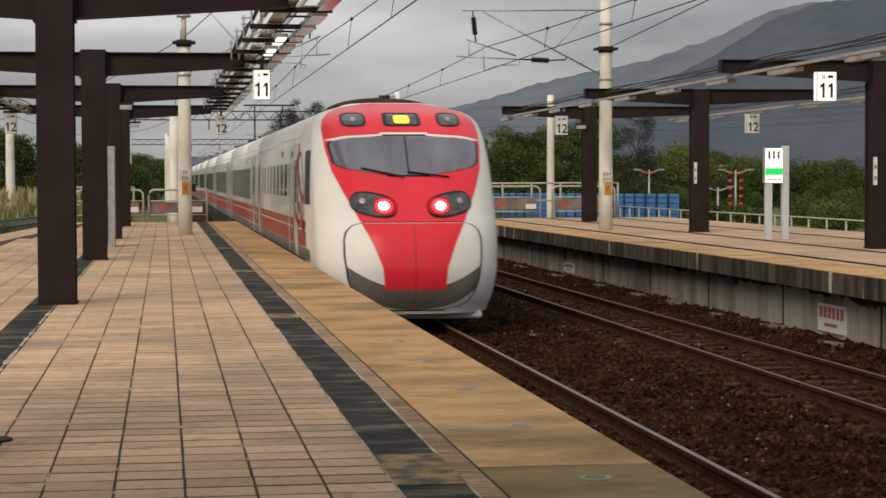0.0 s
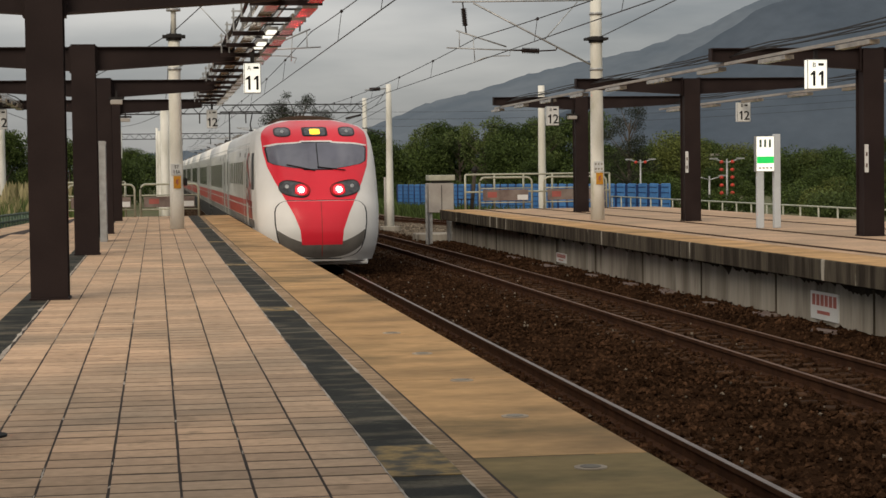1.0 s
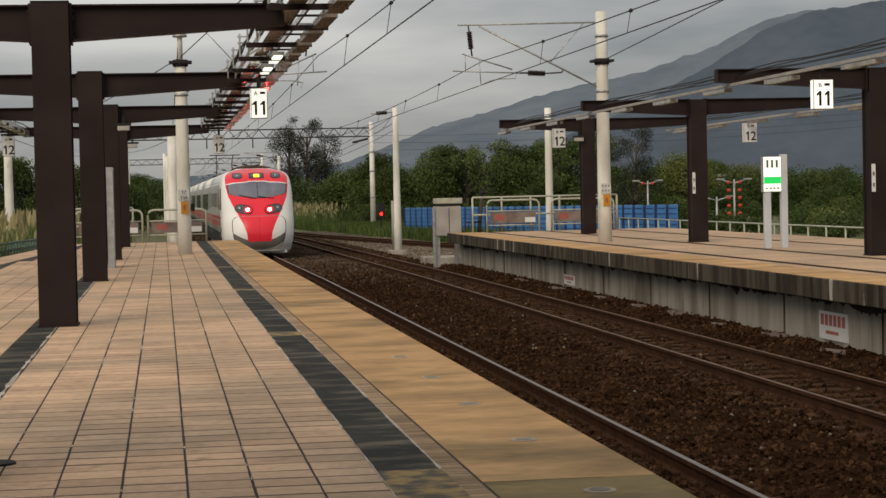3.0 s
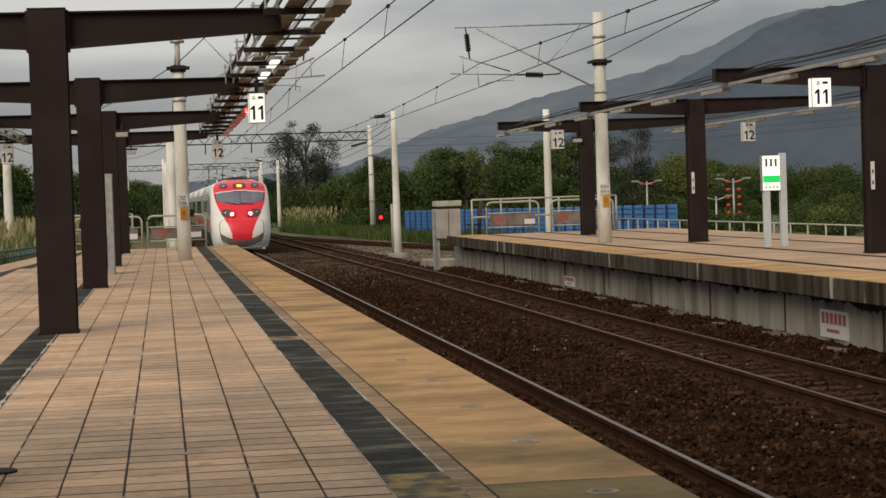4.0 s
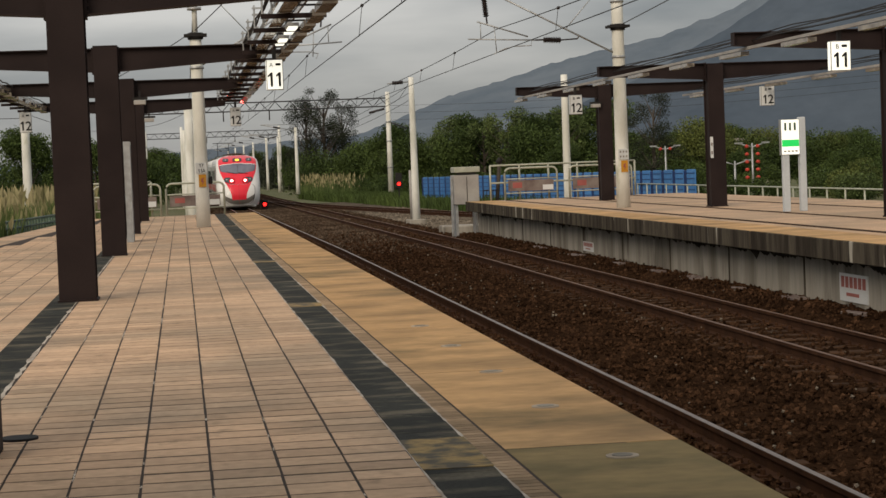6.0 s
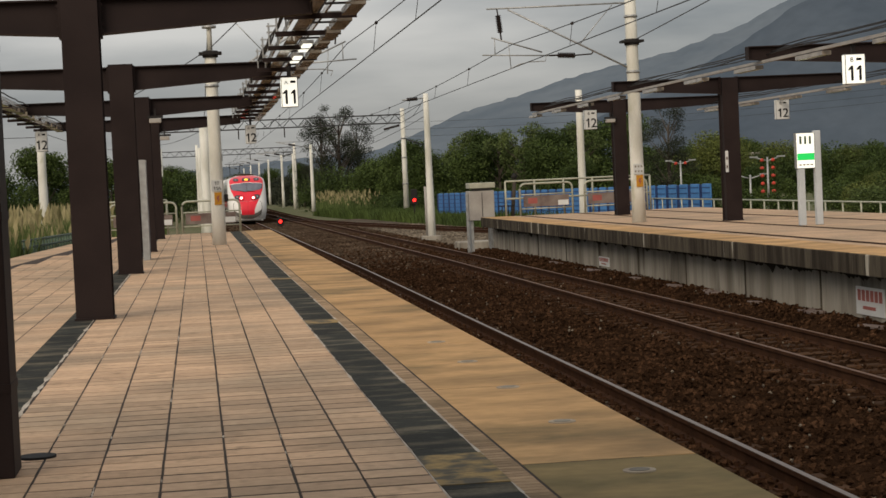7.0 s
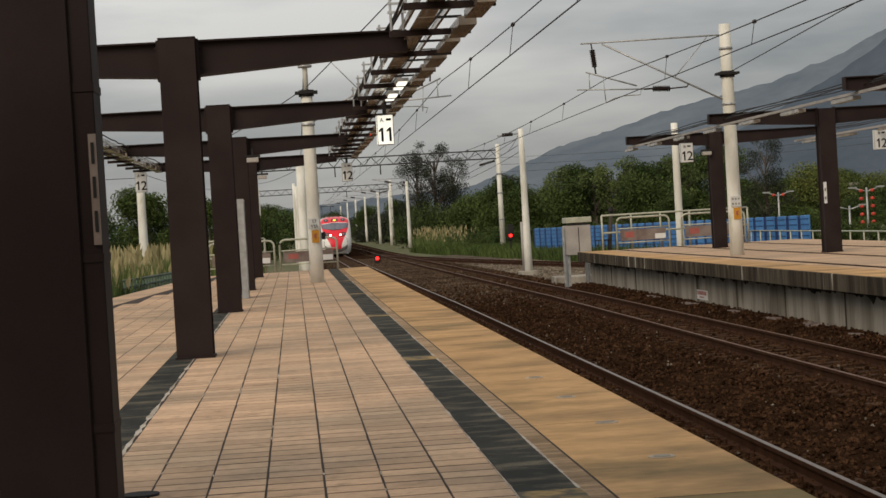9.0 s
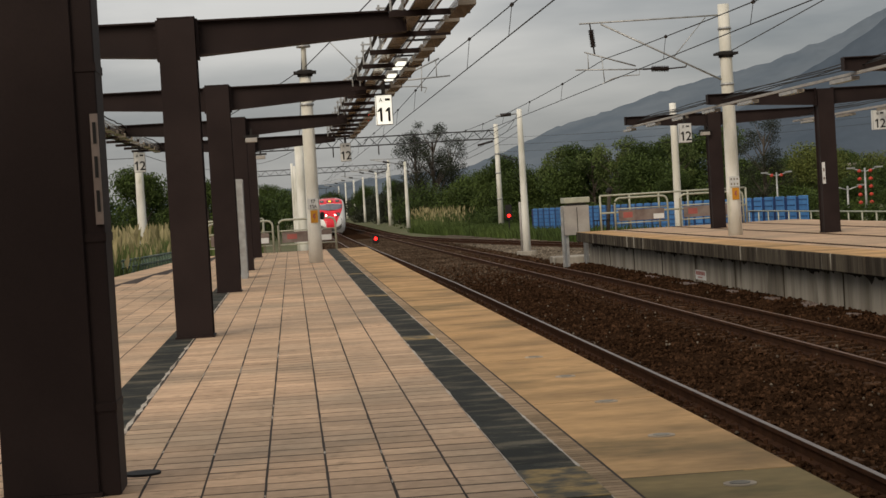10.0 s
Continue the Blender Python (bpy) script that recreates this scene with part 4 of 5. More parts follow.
def bogie(car, y):
    b = part("bogie", boxes((-0.95, -0.8, y - 1.2, y + 1.2, 0.32, 0.62), (0.8, 0.95, y - 1.2, y + 1.2, 0.32, 0.62), (-0.8, 0.8, y - 0.2, y + 0.2, 0.3, 0.6)), M_UNDER, car, "dark bogie")
    for d in (-1.05, 1.05):
        for s in (-0.566, 0.566):
            bm = bmesh.new()
            rod(bm, (s - 0.06, y + d, 0.43), (s + 0.06, y + d, 0.43), 0.43, seg=24)
            part("wheel", bm, M_RAIL, b, "steel wheel")


def build_train():
    t = thing("express_train", "red and white express train with red tail lamps lit", "train", at=(TRACK_A, 28.4, RAIL))
    # tail car with its nose
    shell = nose_shell()
    bm = fill(skin, shell)
    head = part("nose_body", bm, M_WHITE, t, "white rounded nose")
    rear = part("tail_car", body_shell(4.6, CAR - 0.1, True), M_WHITE, t, "white and silver tail car")
    part("roof_cap", boxes((-0.45, 0.45, 2.9, 5.4, 3.44, 3.5)), M_WHITE, head)
    part("side_panel", side_sheet(4.7, CAR - 0.1, 1.33, 3.0, -1, 0.002), M_SILVER, rear, "silver side wall")
    part("side_panel", side_sheet(4.7, CAR - 0.1, 1.33, 3.0, 1, 0.002), M_SILVER, rear, "silver side wall")
    car_sides(rear, 0.0, True)
    part("red_face", patch((1.615, 3.49, lambda z: (-red_limit(z), red_limit(z))), 0.016, 60, 44), M_RED, head, "glossy red front")
    hood = part("coupler_hood", patch((0.29, 1.60, lambda z: (-hood_limit(z), hood_limit(z))), 0.020, 50, 40), M_WHITE, head, "white coupler hood")
    part("hood_gap", patch((0.27, 1.625, lambda z: (-hood_limit(min(max(z, 0.29), 1.6)) - 0.028, hood_limit(min(max(z, 0.29), 1.6)) + 0.028)), 0.014, 60, 40), M_BLACK, hood, "dark joint round the hood")
    part("red_flash", patch((0.60, 1.595, lambda z: (-red_limit(z), red_limit(z))), 0.026, 50, 30), M_RED, hood, "red middle of the hood")
    part("centre_joint", patch((0.34, 1.59, lambda z: (-0.008, 0.008)), 0.030, 30, 2), M_SIDERED, hood)
    # grey lower band, rising towards the sides
    bm = bmesh.new()
    grid = []
    for j in range(9):
        row = []
        for i in range(41):
            u = -1 + 2 * i / 40
            lo = 0.295 + 0.30 * abs(u) ** 5
            hi = 0.60 + 0.34 * abs(u) ** 2.2
            z = lo + (hi - lo) * j / 8
            x = u * min(hood_limit(z), 1.0)
            row.append((x, nose(x, z) - 0.0245, z))
        grid.append(row)
    part("grey_bumper", fill(skin, grid), M_GREY, hood, "grey lower band")
    part("white_apron", boxes((-1.1, 1.1, 0.62, 1.9, 0.12, 0.24)), M_WHITE, head, "white apron under the nose", bevel=0.03)
    # windscreen
    def glass(z, g=0.0):
        w = curve_at(z, [(2.32, 0.30), (2.36, 0.60), (2.43, 0.98), (2.50, 1.11), (2.80, 1.16), (2.85, 1.13), (2.90, 0.86), (2.93, 0.3)])
        return (-w - g, w + g)
    part("windscreen_trim", patch((2.86, 2.985, lambda z: glass(min(max(z - 0.03, 2.32), 2.93), 0.075)), 0.0185, 30, 40), M_WHITE, head, "pale line over the windscreen")
    part("windscreen_seal", patch((2.295, 2.955, lambda z: glass(min(max(z, 2.32), 2.93), 0.035)), 0.020, 40, 40), M_BLACK, head, "black windscreen seal")
    ws = part("windscreen", patch((2.32, 2.93, lambda z: glass(z)), 0.027, 40, 40), M_WIND, head, "wide windscreen with the sky's reflection put into its colour")
    part("centre_post", patch((2.33, 2.92, lambda z: (-0.012, 0.012)), 0.033, 20, 2), M_BLACK, ws)
    for a, b, c, d in ((-0.72, 2.43, -0.08, 2.29), (-0.02, 2.37, 0.62, 2.29)):
        bm = bmesh.new()
        n = 8
        tube(bm, [(a + (c - a) * i / n, nose(a + (c - a) * i / n, b + (d - b) * i / n) - 0.05, b + (d - b) * i / n) for i in range(n + 1)], 0.014, 6)
        part("wiper", bm, M_BLACK, ws, "black wiper")
    # lamps
    for s in (-1, 1):
        hs = part("headlamp", ellipse_patch(s * 0.58, 1.87, 0.36, 0.185, 0.024, s * 0.20, 2.6), M_BLACK, head, "dark headlamp pod")
        part("lens", ellipse_patch(s * 0.60, 1.875, 0.325, 0.155, 0.034, s * 0.20, 2.6), M_LENS, hs)
        part("tail_glow", ellipse_patch(s * 0.43, 1.85, 0.125, 0.108, 0.050, s * 0.1, 2.1), M_LAMPRED, hs, "lit red tail lamp")
        # dim halo of the tail lamp, drawn as a faintly glowing red disc
        part("lamp_housing", ellipse_patch(s * 0.42, 1.85, 0.185, 0.135, 0.042, s * 0.1, 2.3), M_LAMPHALO, hs, "dim red halo painted round the tail lamp")
        part("tail_lamp", ellipse_patch(s * 0.435, 1.85, 0.070, 0.066, 0.066, 0, 2.0), M_LAMPHOT, hs, "bright lamp centre")
        part("spot_lamp", ellipse_patch(s * 0.75, 1.93, 0.045, 0.045, 0.05, 0, 2.0), M_GALV, hs)
        up = part("marker_lamp", ellipse_patch(s * 0.76, 3.20, 0.20, 0.12, 0.026, 0, 3.2), M_BLACK, head, "dark square marker lamp")
        part("lens", ellipse_patch(s * 0.76, 3.20, 0.165, 0.092, 0.036, 0, 3.2), M_LENS, up)
        part("bulb", ellipse_patch(s * 0.76, 3.21, 0.04, 0.035, 0.052, 0, 2), M_GALV, up)
        part("cab_window", side_sheet(2.12, 3.2, 1.85, 2.72, s, 0.006), M_BLACK, head, "dark cab side window")
        part("step_hole", side_sheet(2.35, 2.6, 0.98, 1.10, s, 0.006), M_BLACK, head)
        # festive red strokes on the side behind the cab
        for k, (ya, za, yb, zb, w, bow) in enumerate((
                (3.3, 1.15, 4.2, 2.75, 0.10, 0.5), (3.5, 1.55, 5.6, 2.55, 0.12, 0.35), (3.4, 1.95, 4.5, 2.35, 0.16, -0.3),
                (3.6, 1.2, 4.8, 1.9, 0.14, 0.25), (4.2, 2.7, 5.5, 2.2, 0.10, 0.3), (3.3, 1.35, 3.9, 1.75, 0.16, -0.15), (4.6, 1.55, 5.7, 2.0, 0.12, -0.3))):
            part("red_stroke", side_stroke(ya, za, yb, zb, w, bow, s, 0.012 + 0.002 * k), M_SIDERED, head, "painted red brush stroke")
    db = part("display_frame", ellipse_patch(0, 3.20, 0.30, 0.115, 0.024, 0, 8), M_BLACK, head, "dark display frame")
    part("display", ellipse_patch(0, 3.20, 0.245, 0.085, 0.036, 0, 8), M_LENS, db, "display glass")
    part("amber_text", ellipse_patch(0, 3.20, 0.12, 0.065, 0.050, 0, 6), M_AMBER, db, "amber lit display")
    part("roof_fairing", fairing(), M_SLEEPER, head, "brownish roof fairing")
    # coaches
    for i in range(1, 8):
        y0 = i * CAR
        c = part("coach", body_shell(y0, y0 + CAR - 0.12, False), M_WHITE, t, "white and silver coach with a red band")
        for s in (-1, 1):
            part("side_panel", side_sheet(y0 + 0.05, y0 + CAR - 0.17, 1.33, 3.0, s, 0.002), M_SILVER, c, "silver side wall")
        car_sides(c, y0, False)
        part("gangway", boxes((-1.0, 1.0, y0 - 0.13, y0 + 0.01, 0.6, 3.2)), M_BLACK, c, "black gangway")
        part("roof_unit", boxes((-0.8, 0.8, y0 + 6, y0 + 10, 3.42, 3.62)), M_GREY, c, "grey roof unit", bevel=0.04)
        for b in (3.0, 17.0):
            bogie(c, y0 + b)
        part("underframe", boxes((-1.1, 1.1, y0 + 5, y0 + 15, 0.25, 0.6)), M_UNDER, c, "dark underfloor boxes")
    for b in (4.2, 17.0):
        bogie(rear, b)
    part("underframe", boxes((-1.1, 1.1, 6, 15, 0.25, 0.6)), M_UNDER, rear, "dark underfloor boxes")
    # pantograph on the second car
    bm = bmesh.new()
    for s in (-0.5, 0.5):
        rod(bm, (s, 40.2, 3.62), (s * 0.9, 41.4, 4.35), 0.03, seg=6)
        rod(bm, (s * 0.9, 41.4, 4.35), (s, 40.3, 4.85), 0.025, seg=6)
    box(bm, -0.9, 0.9, 40.2, 40.4, 4.85, 4.9)
    box(bm, -0.7, 0.7, 39.9, 41.5, 3.5, 3.64)
    part("pantograph", bm, M_UNDER, t, "raised dark pantograph")
    return t


def fairing():
    bm = bmesh.new()
    grid = []
    for j in range(11):
        y = 3.2 + 4.0 * j / 10
        k = math.sin(math.pi * j / 10) ** 0.5
        grid.append([(x, y, 3.40 + 0.27 * k * max(0.0, 1 - (x / 0.95) ** 2) ** 0.5) for x in (-0.95 + 1.9 * i / 16 for i in range(17))])
    skin(bm, grid)
    return bm


train = build_train()
TRAIN_ROWS = [(0, 28.86), (0.5, 36.26), (1, 43.85), (1.5, 51.53), (2, 59.33), (2.5, 67.36), (3, 75.75), (4.5, 100.2), (5, 108.7),
              (6.5, 134.3), (7, 142.4), (7.5, 150.6), (8, 158.9), (8.5, 165.6), (9.2, 175.3), (10, 186.5)]


def motions():
    walk(train, [(t, pose(TRACK_A, y - 0.42, RAIL + fall(y))) for t, y in TRAIN_ROWS])

# ---- poles and overhead line ----
def bracket(p, x, z0, s, span):
    """A cantilever over the track: top tube, stay, insulators and registration arm. s: the side it reaches to."""
    at = lambda d, z: (x + s * d, 0, z0 + z)
    part("top_tube", rods((at(0, 5.44), at(span + 0.05, 5.40), 0.021)), M_GALV, p, "grey top tube")
    part("stay_tube", rods((at(0.1, 3.83), at(span - 0.48, 5.37), 0.024)), M_GALV, p, "slanting stay tube")
    part("thin_stay", rods((at(0.46, 5.40), at(1.30, 4.47), 0.012)), M_GALV, p)
    bm = bmesh.new()
    rod(bm, at(span - 0.21, 5.39), at(span - 0.23, 5.23), 0.018, seg=6)
    ribbed(bm, at(span - 0.23, 5.24), at(span - 0.27, 4.81), 0.05, 0.078, 10)
    rod(bm, at(span - 0.27, 4.82), at(span - 0.29, 4.64), 0.022, seg=6)
    part("insulator", bm, M_INSUL, p, "ribbed dark hanging insulator")
    part("link_tube", rods((at(span - 0.04, 4.70), at(2.26, 4.30), 0.019)), M_GALV, p)
    part("steady_tube", rods((at(span + 0.20, 4.28), at(2.07, 4.21), 0.017)), M_GALV, p)
    bm = bmesh.new()
    rod(bm, at(2.08, 4.21), at(1.86, 4.21), 0.024, seg=6)
    ribbed(bm, at(1.87, 4.21), at(1.44, 4.19), 0.05, 0.082, 10)
    rod(bm, at(1.45, 4.19), at(1.02, 4.21), 0.020, seg=6)
    rod(bm, at(1.02, 4.21), at(0.99, 4.27), 0.020, seg=6)
    part("insulator", bm, M_INSUL, p, "ribbed dark insulator")
    part("dropper", rods((at(span - 0.12, 4.66), at(span - 0.12, 4.28), 0.011)), M_GALV, p)
    part("dropper", rods((at(span - 0.46, 4.56), at(span - 0.50, 3.95), 0.011)), M_GALV, p)
    part("registration_arm", fill(tube, [at(2.16, 4.24), at(2.18, 4.08), at(2.62, 4.07), at(2.85, 4.02), at(span - 0.43, 3.90)], 0.014, 6), M_GALV, p, "bent registration arm")


def pole(x, y, z0, h, r0, r1, label, name="catenary_pole", ring=None, plates=0.0, thin=False, foot=False):
    p = thing(name, label, "pole", "line-side poles", (x, y, 0))
    bm = bmesh.new()
    sweep(bm, [(0, 0, z0 + h * k / 5) for k in range(6)], [r0 + (r1 - r0) * k / 5 for k in range(6)], 20)
    part("shaft", bm, M_POLE, p, "white concrete shaft")
    if ring:
        bm = bmesh.new()
        rod(bm, (0, 0, ring - 0.09), (0, 0, ring + 0.06), r1 + 0.045, seg=16)
        box(bm, -r1 - 0.13, r1 + 0.13, -r1 - 0.06, r1 + 0.06, ring - 0.03, ring + 0.03)
        part("clamp_ring", bm, M_UNDER, p, "dark clamp ring")
        for zz in (ring - 0.75, ring + 0.62):
            bm = bmesh.new()
            rod(bm, (0, 0, zz - 0.03), (0, 0, zz + 0.03), r1 + 0.03, seg=16)
            part("band", bm, M_GALV, p, "steel band")
    if plates:
        q = part("number_plate", boxes((-0.13, 0.12, -r0 - 0.012, -r0 + 0.004, plates + 0.02, plates + 0.27)), M_SIGNDIM, p, "white painted number plates")
        if x < 5:
            for text, zz in (("17", 0.16), ("11A", 0.04)):
                lettering(text, 0.12, M_INK, q, 0.0, -r0 - 0.016, plates + zz, "dark pole number")
        else:
            for k, zz in ((0, 0.06), (1, 0.18)):
                for j in range(3):
                    part("writing_bar", boxes((-0.10 + j * 0.075, -0.06 + j * 0.075, -r0 - 0.016, -r0 - 0.011, plates + zz, plates + zz + 0.05)), M_CONC, q, "dark writing")
        o = part("orange_plate", boxes((-0.07, 0.10, -r0 - 0.013, -r0 + 0.004, plates - 0.30, plates - 0.01)), M_ORANGE, p, "orange warning plate")
        prism_z = [(-0.02, 0.20), (0.05, 0.22), (0.01, 0.14), (0.045, 0.14), (-0.005, 0.05), (0.005, 0.115), (-0.03, 0.115)]
        bm = bmesh.new()
        prism(bm, [(u + 0.01, plates - 0.30 + v) for u, v in prism_z], -r0 - 0.017, -r0 - 0.012)
        part("bolt_mark", bm, M_SIGNRED, o, "red lightning mark")
    if foot:
        part("footing", boxes((-0.4, 0.4, -0.4, 0.4, z0 - 0.2, z0 + 0.1)), M_CONC, p, "concrete footing", bevel=0.02)
    return p


pl = pole(0.49, 45.3, 0, 4.5, 0.165, 0.135, "tall white concrete pole on the near platform", ring=4.47, plates=1.24)
part("top_post", rods(((0, 0, 4.5), (0, 0, 5.75), 0.06)), M_POLE, pl, "slimmer top post")
bracket(pl, 0, -0.06, 1, 3.22)
part("speaker", boxes((0.16, 0.25, -0.08, 0.08, 1.0, 1.18)), M_UNDER, pl, "small dark fitting on the pole", bevel=0.02)
pr = pole(10.87, 46.7, 0, 5.70, 0.175, 0.140, "tall white concrete pole on the far platform", ring=4.48, plates=1.18)
bracket(pr, 0, 0.0, -1, 3.55)
pole(12.78, 63, -1.2, 5.25, 0.14, 0.11, "slim white concrete pole behind the platform end")
p2 = pole(9.72, 80, -1.15, 6.05, 0.17, 0.11, "white concrete pole beside the tracks", foot=True)
part("arm", rods(((0, 0, 4.72), (-1.0, 0, 4.66), 0.03)), M_GALV, p2)
part("insulator", rods(((-0.35, 0, 4.7), (-0.8, 0, 4.68), 0.075)), M_INSUL, p2, "dark insulator")
pole(0.44, 80, -1.1, 5.0, 0.22, 0.19, "thick white concrete pole beyond the platform")
pole(0.30, 110, -1.2, 4.9, 0.12, 0.10, "white pole beyond the platform")
pole(0.2, 150, -1.4, 6.2, 0.14, 0.10, "white pole far along the line")
pole(-5.8, 75, -1.3, 5.2, 0.19, 0.15, "white concrete pole standing in the reeds")
for y, zb, zt in ((183, -1.2, 5.15), (217, -1.35, 4.9), (246, -1.4, 5.3), (291, -1.4, 5.4), (334, -1.4, 5.6), (385, -1.4, 5.8), (440, -1.4, 5.8)):
    q = pole(11.0 if y != 217 else 11.0, y, zb, zt - zb, 0.19, 0.13, "white concrete line pole far along the tracks")
    part("arm", rods(((0, 0, zt - 0.3), (-3.3, 0, zt + 0.35), 0.045)), M_GALV, q)
    part("arm", rods(((0, 0, zt + 0.3), (-3.3, 0, zt + 0.35), 0.035)), M_GALV, q)
    part("insulator", rods(((-1.5, 0, zt - 0.02), (-2.1, 0, zt + 0.1), 0.09)), M_INSUL, q)


def gantry(xl, xr, y, z0, z1, base):
    g = thing("portal_gantry", "grey lattice portal gantry across the tracks", "gantry", "portal gantries", (0, y, 0))
    for z in (z0, z1):
        part("chord", boxes((xl, xr, -0.06, 0.06, z - 0.05, z + 0.05)), M_WIRE, g, "dark lattice chord")
    n = int((xr - xl) / 0.62)
    bm = bmesh.new()
    for k in range(n):
        a, b = xl + (xr - xl) * k / n, xl + (xr - xl) * (k + 1) / n
        rod(bm, (a, 0, z0 if k % 2 else z1), (b, 0, z1 if k % 2 else z0), 0.032, seg=5)
    tagged(part("lattice", bm, M_WIRE, g, "zigzag lattice bars"), kind="stuff")
    for x in (xl, xr):
        m = part("mast", rods(((x, 0, base), (x, 0, z1 + 0.5), 0.24, 0.18), seg=14), M_POLE, g, "white concrete mast")
        for z in (1.0, 3.2, 4.8):
            part("band", rods(((x, 0, z), (x, 0, z + 0.12), 0.25)), M_GALV, m)
        part("arm", rods(((x, 0, z0 - 1.3), (x + 1.6, 0, z0 - 1.9), 0.05)), M_WIRE, m)
        part("insulator", rods(((x - 1.6, 0, z0 - 0.5), (x - 0.3, 0, z0 - 0.2), 0.09)), M_INSUL, m)
    for x in (TRACK_A, TRACK_B, 12.0):
        part("hanger", rods(((x, 0, z0), (x, 0, z0 - 0.8), 0.05)), M_INSUL, g)


gantry(-4.5, 17.4, 160, 6.15, 6.85, -1.6)
gantry(-4.5, 13.5, 262, 5.9, 6.6, -1.6)


def overhead(xm, xc, supports, label, top, low):
    """Contact wire at xc, sagging messenger wire at xm and droppers between the supports."""
    w = thing("overhead_wire", label, "overhead wire", "overhead wires")
    for a, b in zip(supports, supports[1:]):
        n = 14
        mess = [(xm, a + (b - a) * k / n, top + fall(a) - 0.27 * (1 - (2 * k / n - 1) ** 2)) for k in range(n + 1)]
        part("messenger_wire", fill(tube, mess, 0.011, 5), M_WIRE, w)
        part("contact_wire", rods(((xc, a, low + fall(a)), (xc, b, low + fall(a)), 0.011), seg=5), M_WIRE, w)
        for k in range(2, n - 1, 2):
            part("dropper", rods((mess[k], (xc, mess[k][1], low + fall(a)), 0.006), seg=4), M_WIRE, w)
            part("clamp", rods(((mess[k][0], mess[k][1] - 0.05, mess[k][2]), (mess[k][0], mess[k][1] + 0.05, mess[k][2]), 0.035), seg=6), M_INSUL, w)


overhead(3.70, 3.62, (-6, 45.3, 110, 160, 217, 291, 385), "thin overhead contact wire with droppers over the near track", 4.58, 3.86)
overhead(7.88, 7.81, (-6, 46.7, 100, 160, 217, 291, 385), "thin overhead contact wire with droppers over the far track", 4.52, 3.92)


def feeder(a, b, sag, r=0.012):
    n = 16
    bm = bmesh.new()
    a, b = Vector(a), Vector(b)
    tube(bm, [a.lerp(b, k / n) - Vector((0, 0, sag * (1 - (2 * k / n - 1) ** 2))) for k in range(n + 1)], r, 5)
    return single("feeder_wire", bm, M_WIRE, "thin dark wire strung between line poles", "wire", group="feeder wires")


feeder((10.95, -8, 7.0), (10.95, 46.6, 4.52), 0.05)
feeder((9.72, 80, 4.85), (17.4, 160, 6.6), 0.5)
feeder((0.49, 45.3, 5.5), (0.44, 80, 3.9), 0.2)
feeder((0.49, 45.3, 4.6), (-5.8, 75, 3.8), 0.3)
feeder((3.2, 20, 5.6), (0.5, 45.3, 4.6), 0.05)
feeder((-5.8, 75, 3.8), (-4.5, 160, 5.2), 0.5)
feeder((0.44, 80, 3.8), (-4.5, 160, 5.6), 0.5)
feeder((-30, 62, 4.6), (-5.8, 75, 3.6), 0.3)
for k in range(3):
    feeder((9.72, 80, 4.6 - 0.3 * k), (11.0, 183, 5.0 - 0.35 * k), 0.7)
    feeder((17.4, 160, 6.2 - 0.6 * k), (60, 110, 7.0 - 0.4 * k), 0.8)


# ---- signs ----
def hung_sign(x, y, z0, z1, w, number, lit, label, top):
    s = thing("platform_number_sign", label, "sign", "hanging number signs", (x, y, 0))
    mat = M_SIGN if lit else M_SIGNDIM
    part("case", boxes((-w / 2, w / 2, 0, 0.14, z0, z1)), M_GALV, s, "grey sign case", bevel=0.006)
    part("front_panel", boxes((-w / 2 + 0.012, w / 2 - 0.012, -0.004, 0.002, z0 + 0.012, z1 - 0.012)), mat, s, "white lit panel" if lit else "white panel")
    part("side_panel", boxes((-w / 2 - 0.004, -w / 2 + 0.002, 0.012, 0.128, z0 + 0.012, z1 - 0.012)), mat, s)
    lettering(number, 0.325, M_INK, s, 0.0, -0.008, z0 + 0.055, "black number", bold=0.003)
    lettering("A" if x < 9 else "B", 0.10, M_INK, s, -0.055, -0.008, z1 - 0.12, "black letter")
    part("writing_bar", boxes((0.015, 0.10, -0.008, -0.003, z1 - 0.10, z1 - 0.06)), M_INK, s, "small dark writing")
    part("hanger", boxes((-0.03, 0.03, 0.05, 0.1, z1, top)), M_UNDER, s, "dark hanger")
    return s


hung_sign(1.585, 31.2, 2.57, 3.06, 0.27, "11", True, "lit white hanging sign with the number 11", 3.24)
hung_sign(1.57, 53.0, 2.51, 3.02, 0.29, "12", False, "white hanging sign with the number 12", 3.24)
hung_sign(-3.82, 49.7, 2.46, 2.97, 0.29, "12", False, "white hanging sign with the number 12", 3.16)
hung_sign(10.12, 28.5, 2.46, 2.92, 0.32, "11", True, "lit white hanging sign with the number 11", 3.07)
hung_sign(10.03, 48.0, 2.38, 2.87, 0.32, "12", False, "white hanging sign with the number 12", 3.07)
hung_sign(15.22, 48.5, 2.44, 2.95, 0.36, "12", False, "white hanging sign with the number 12", 3.0)


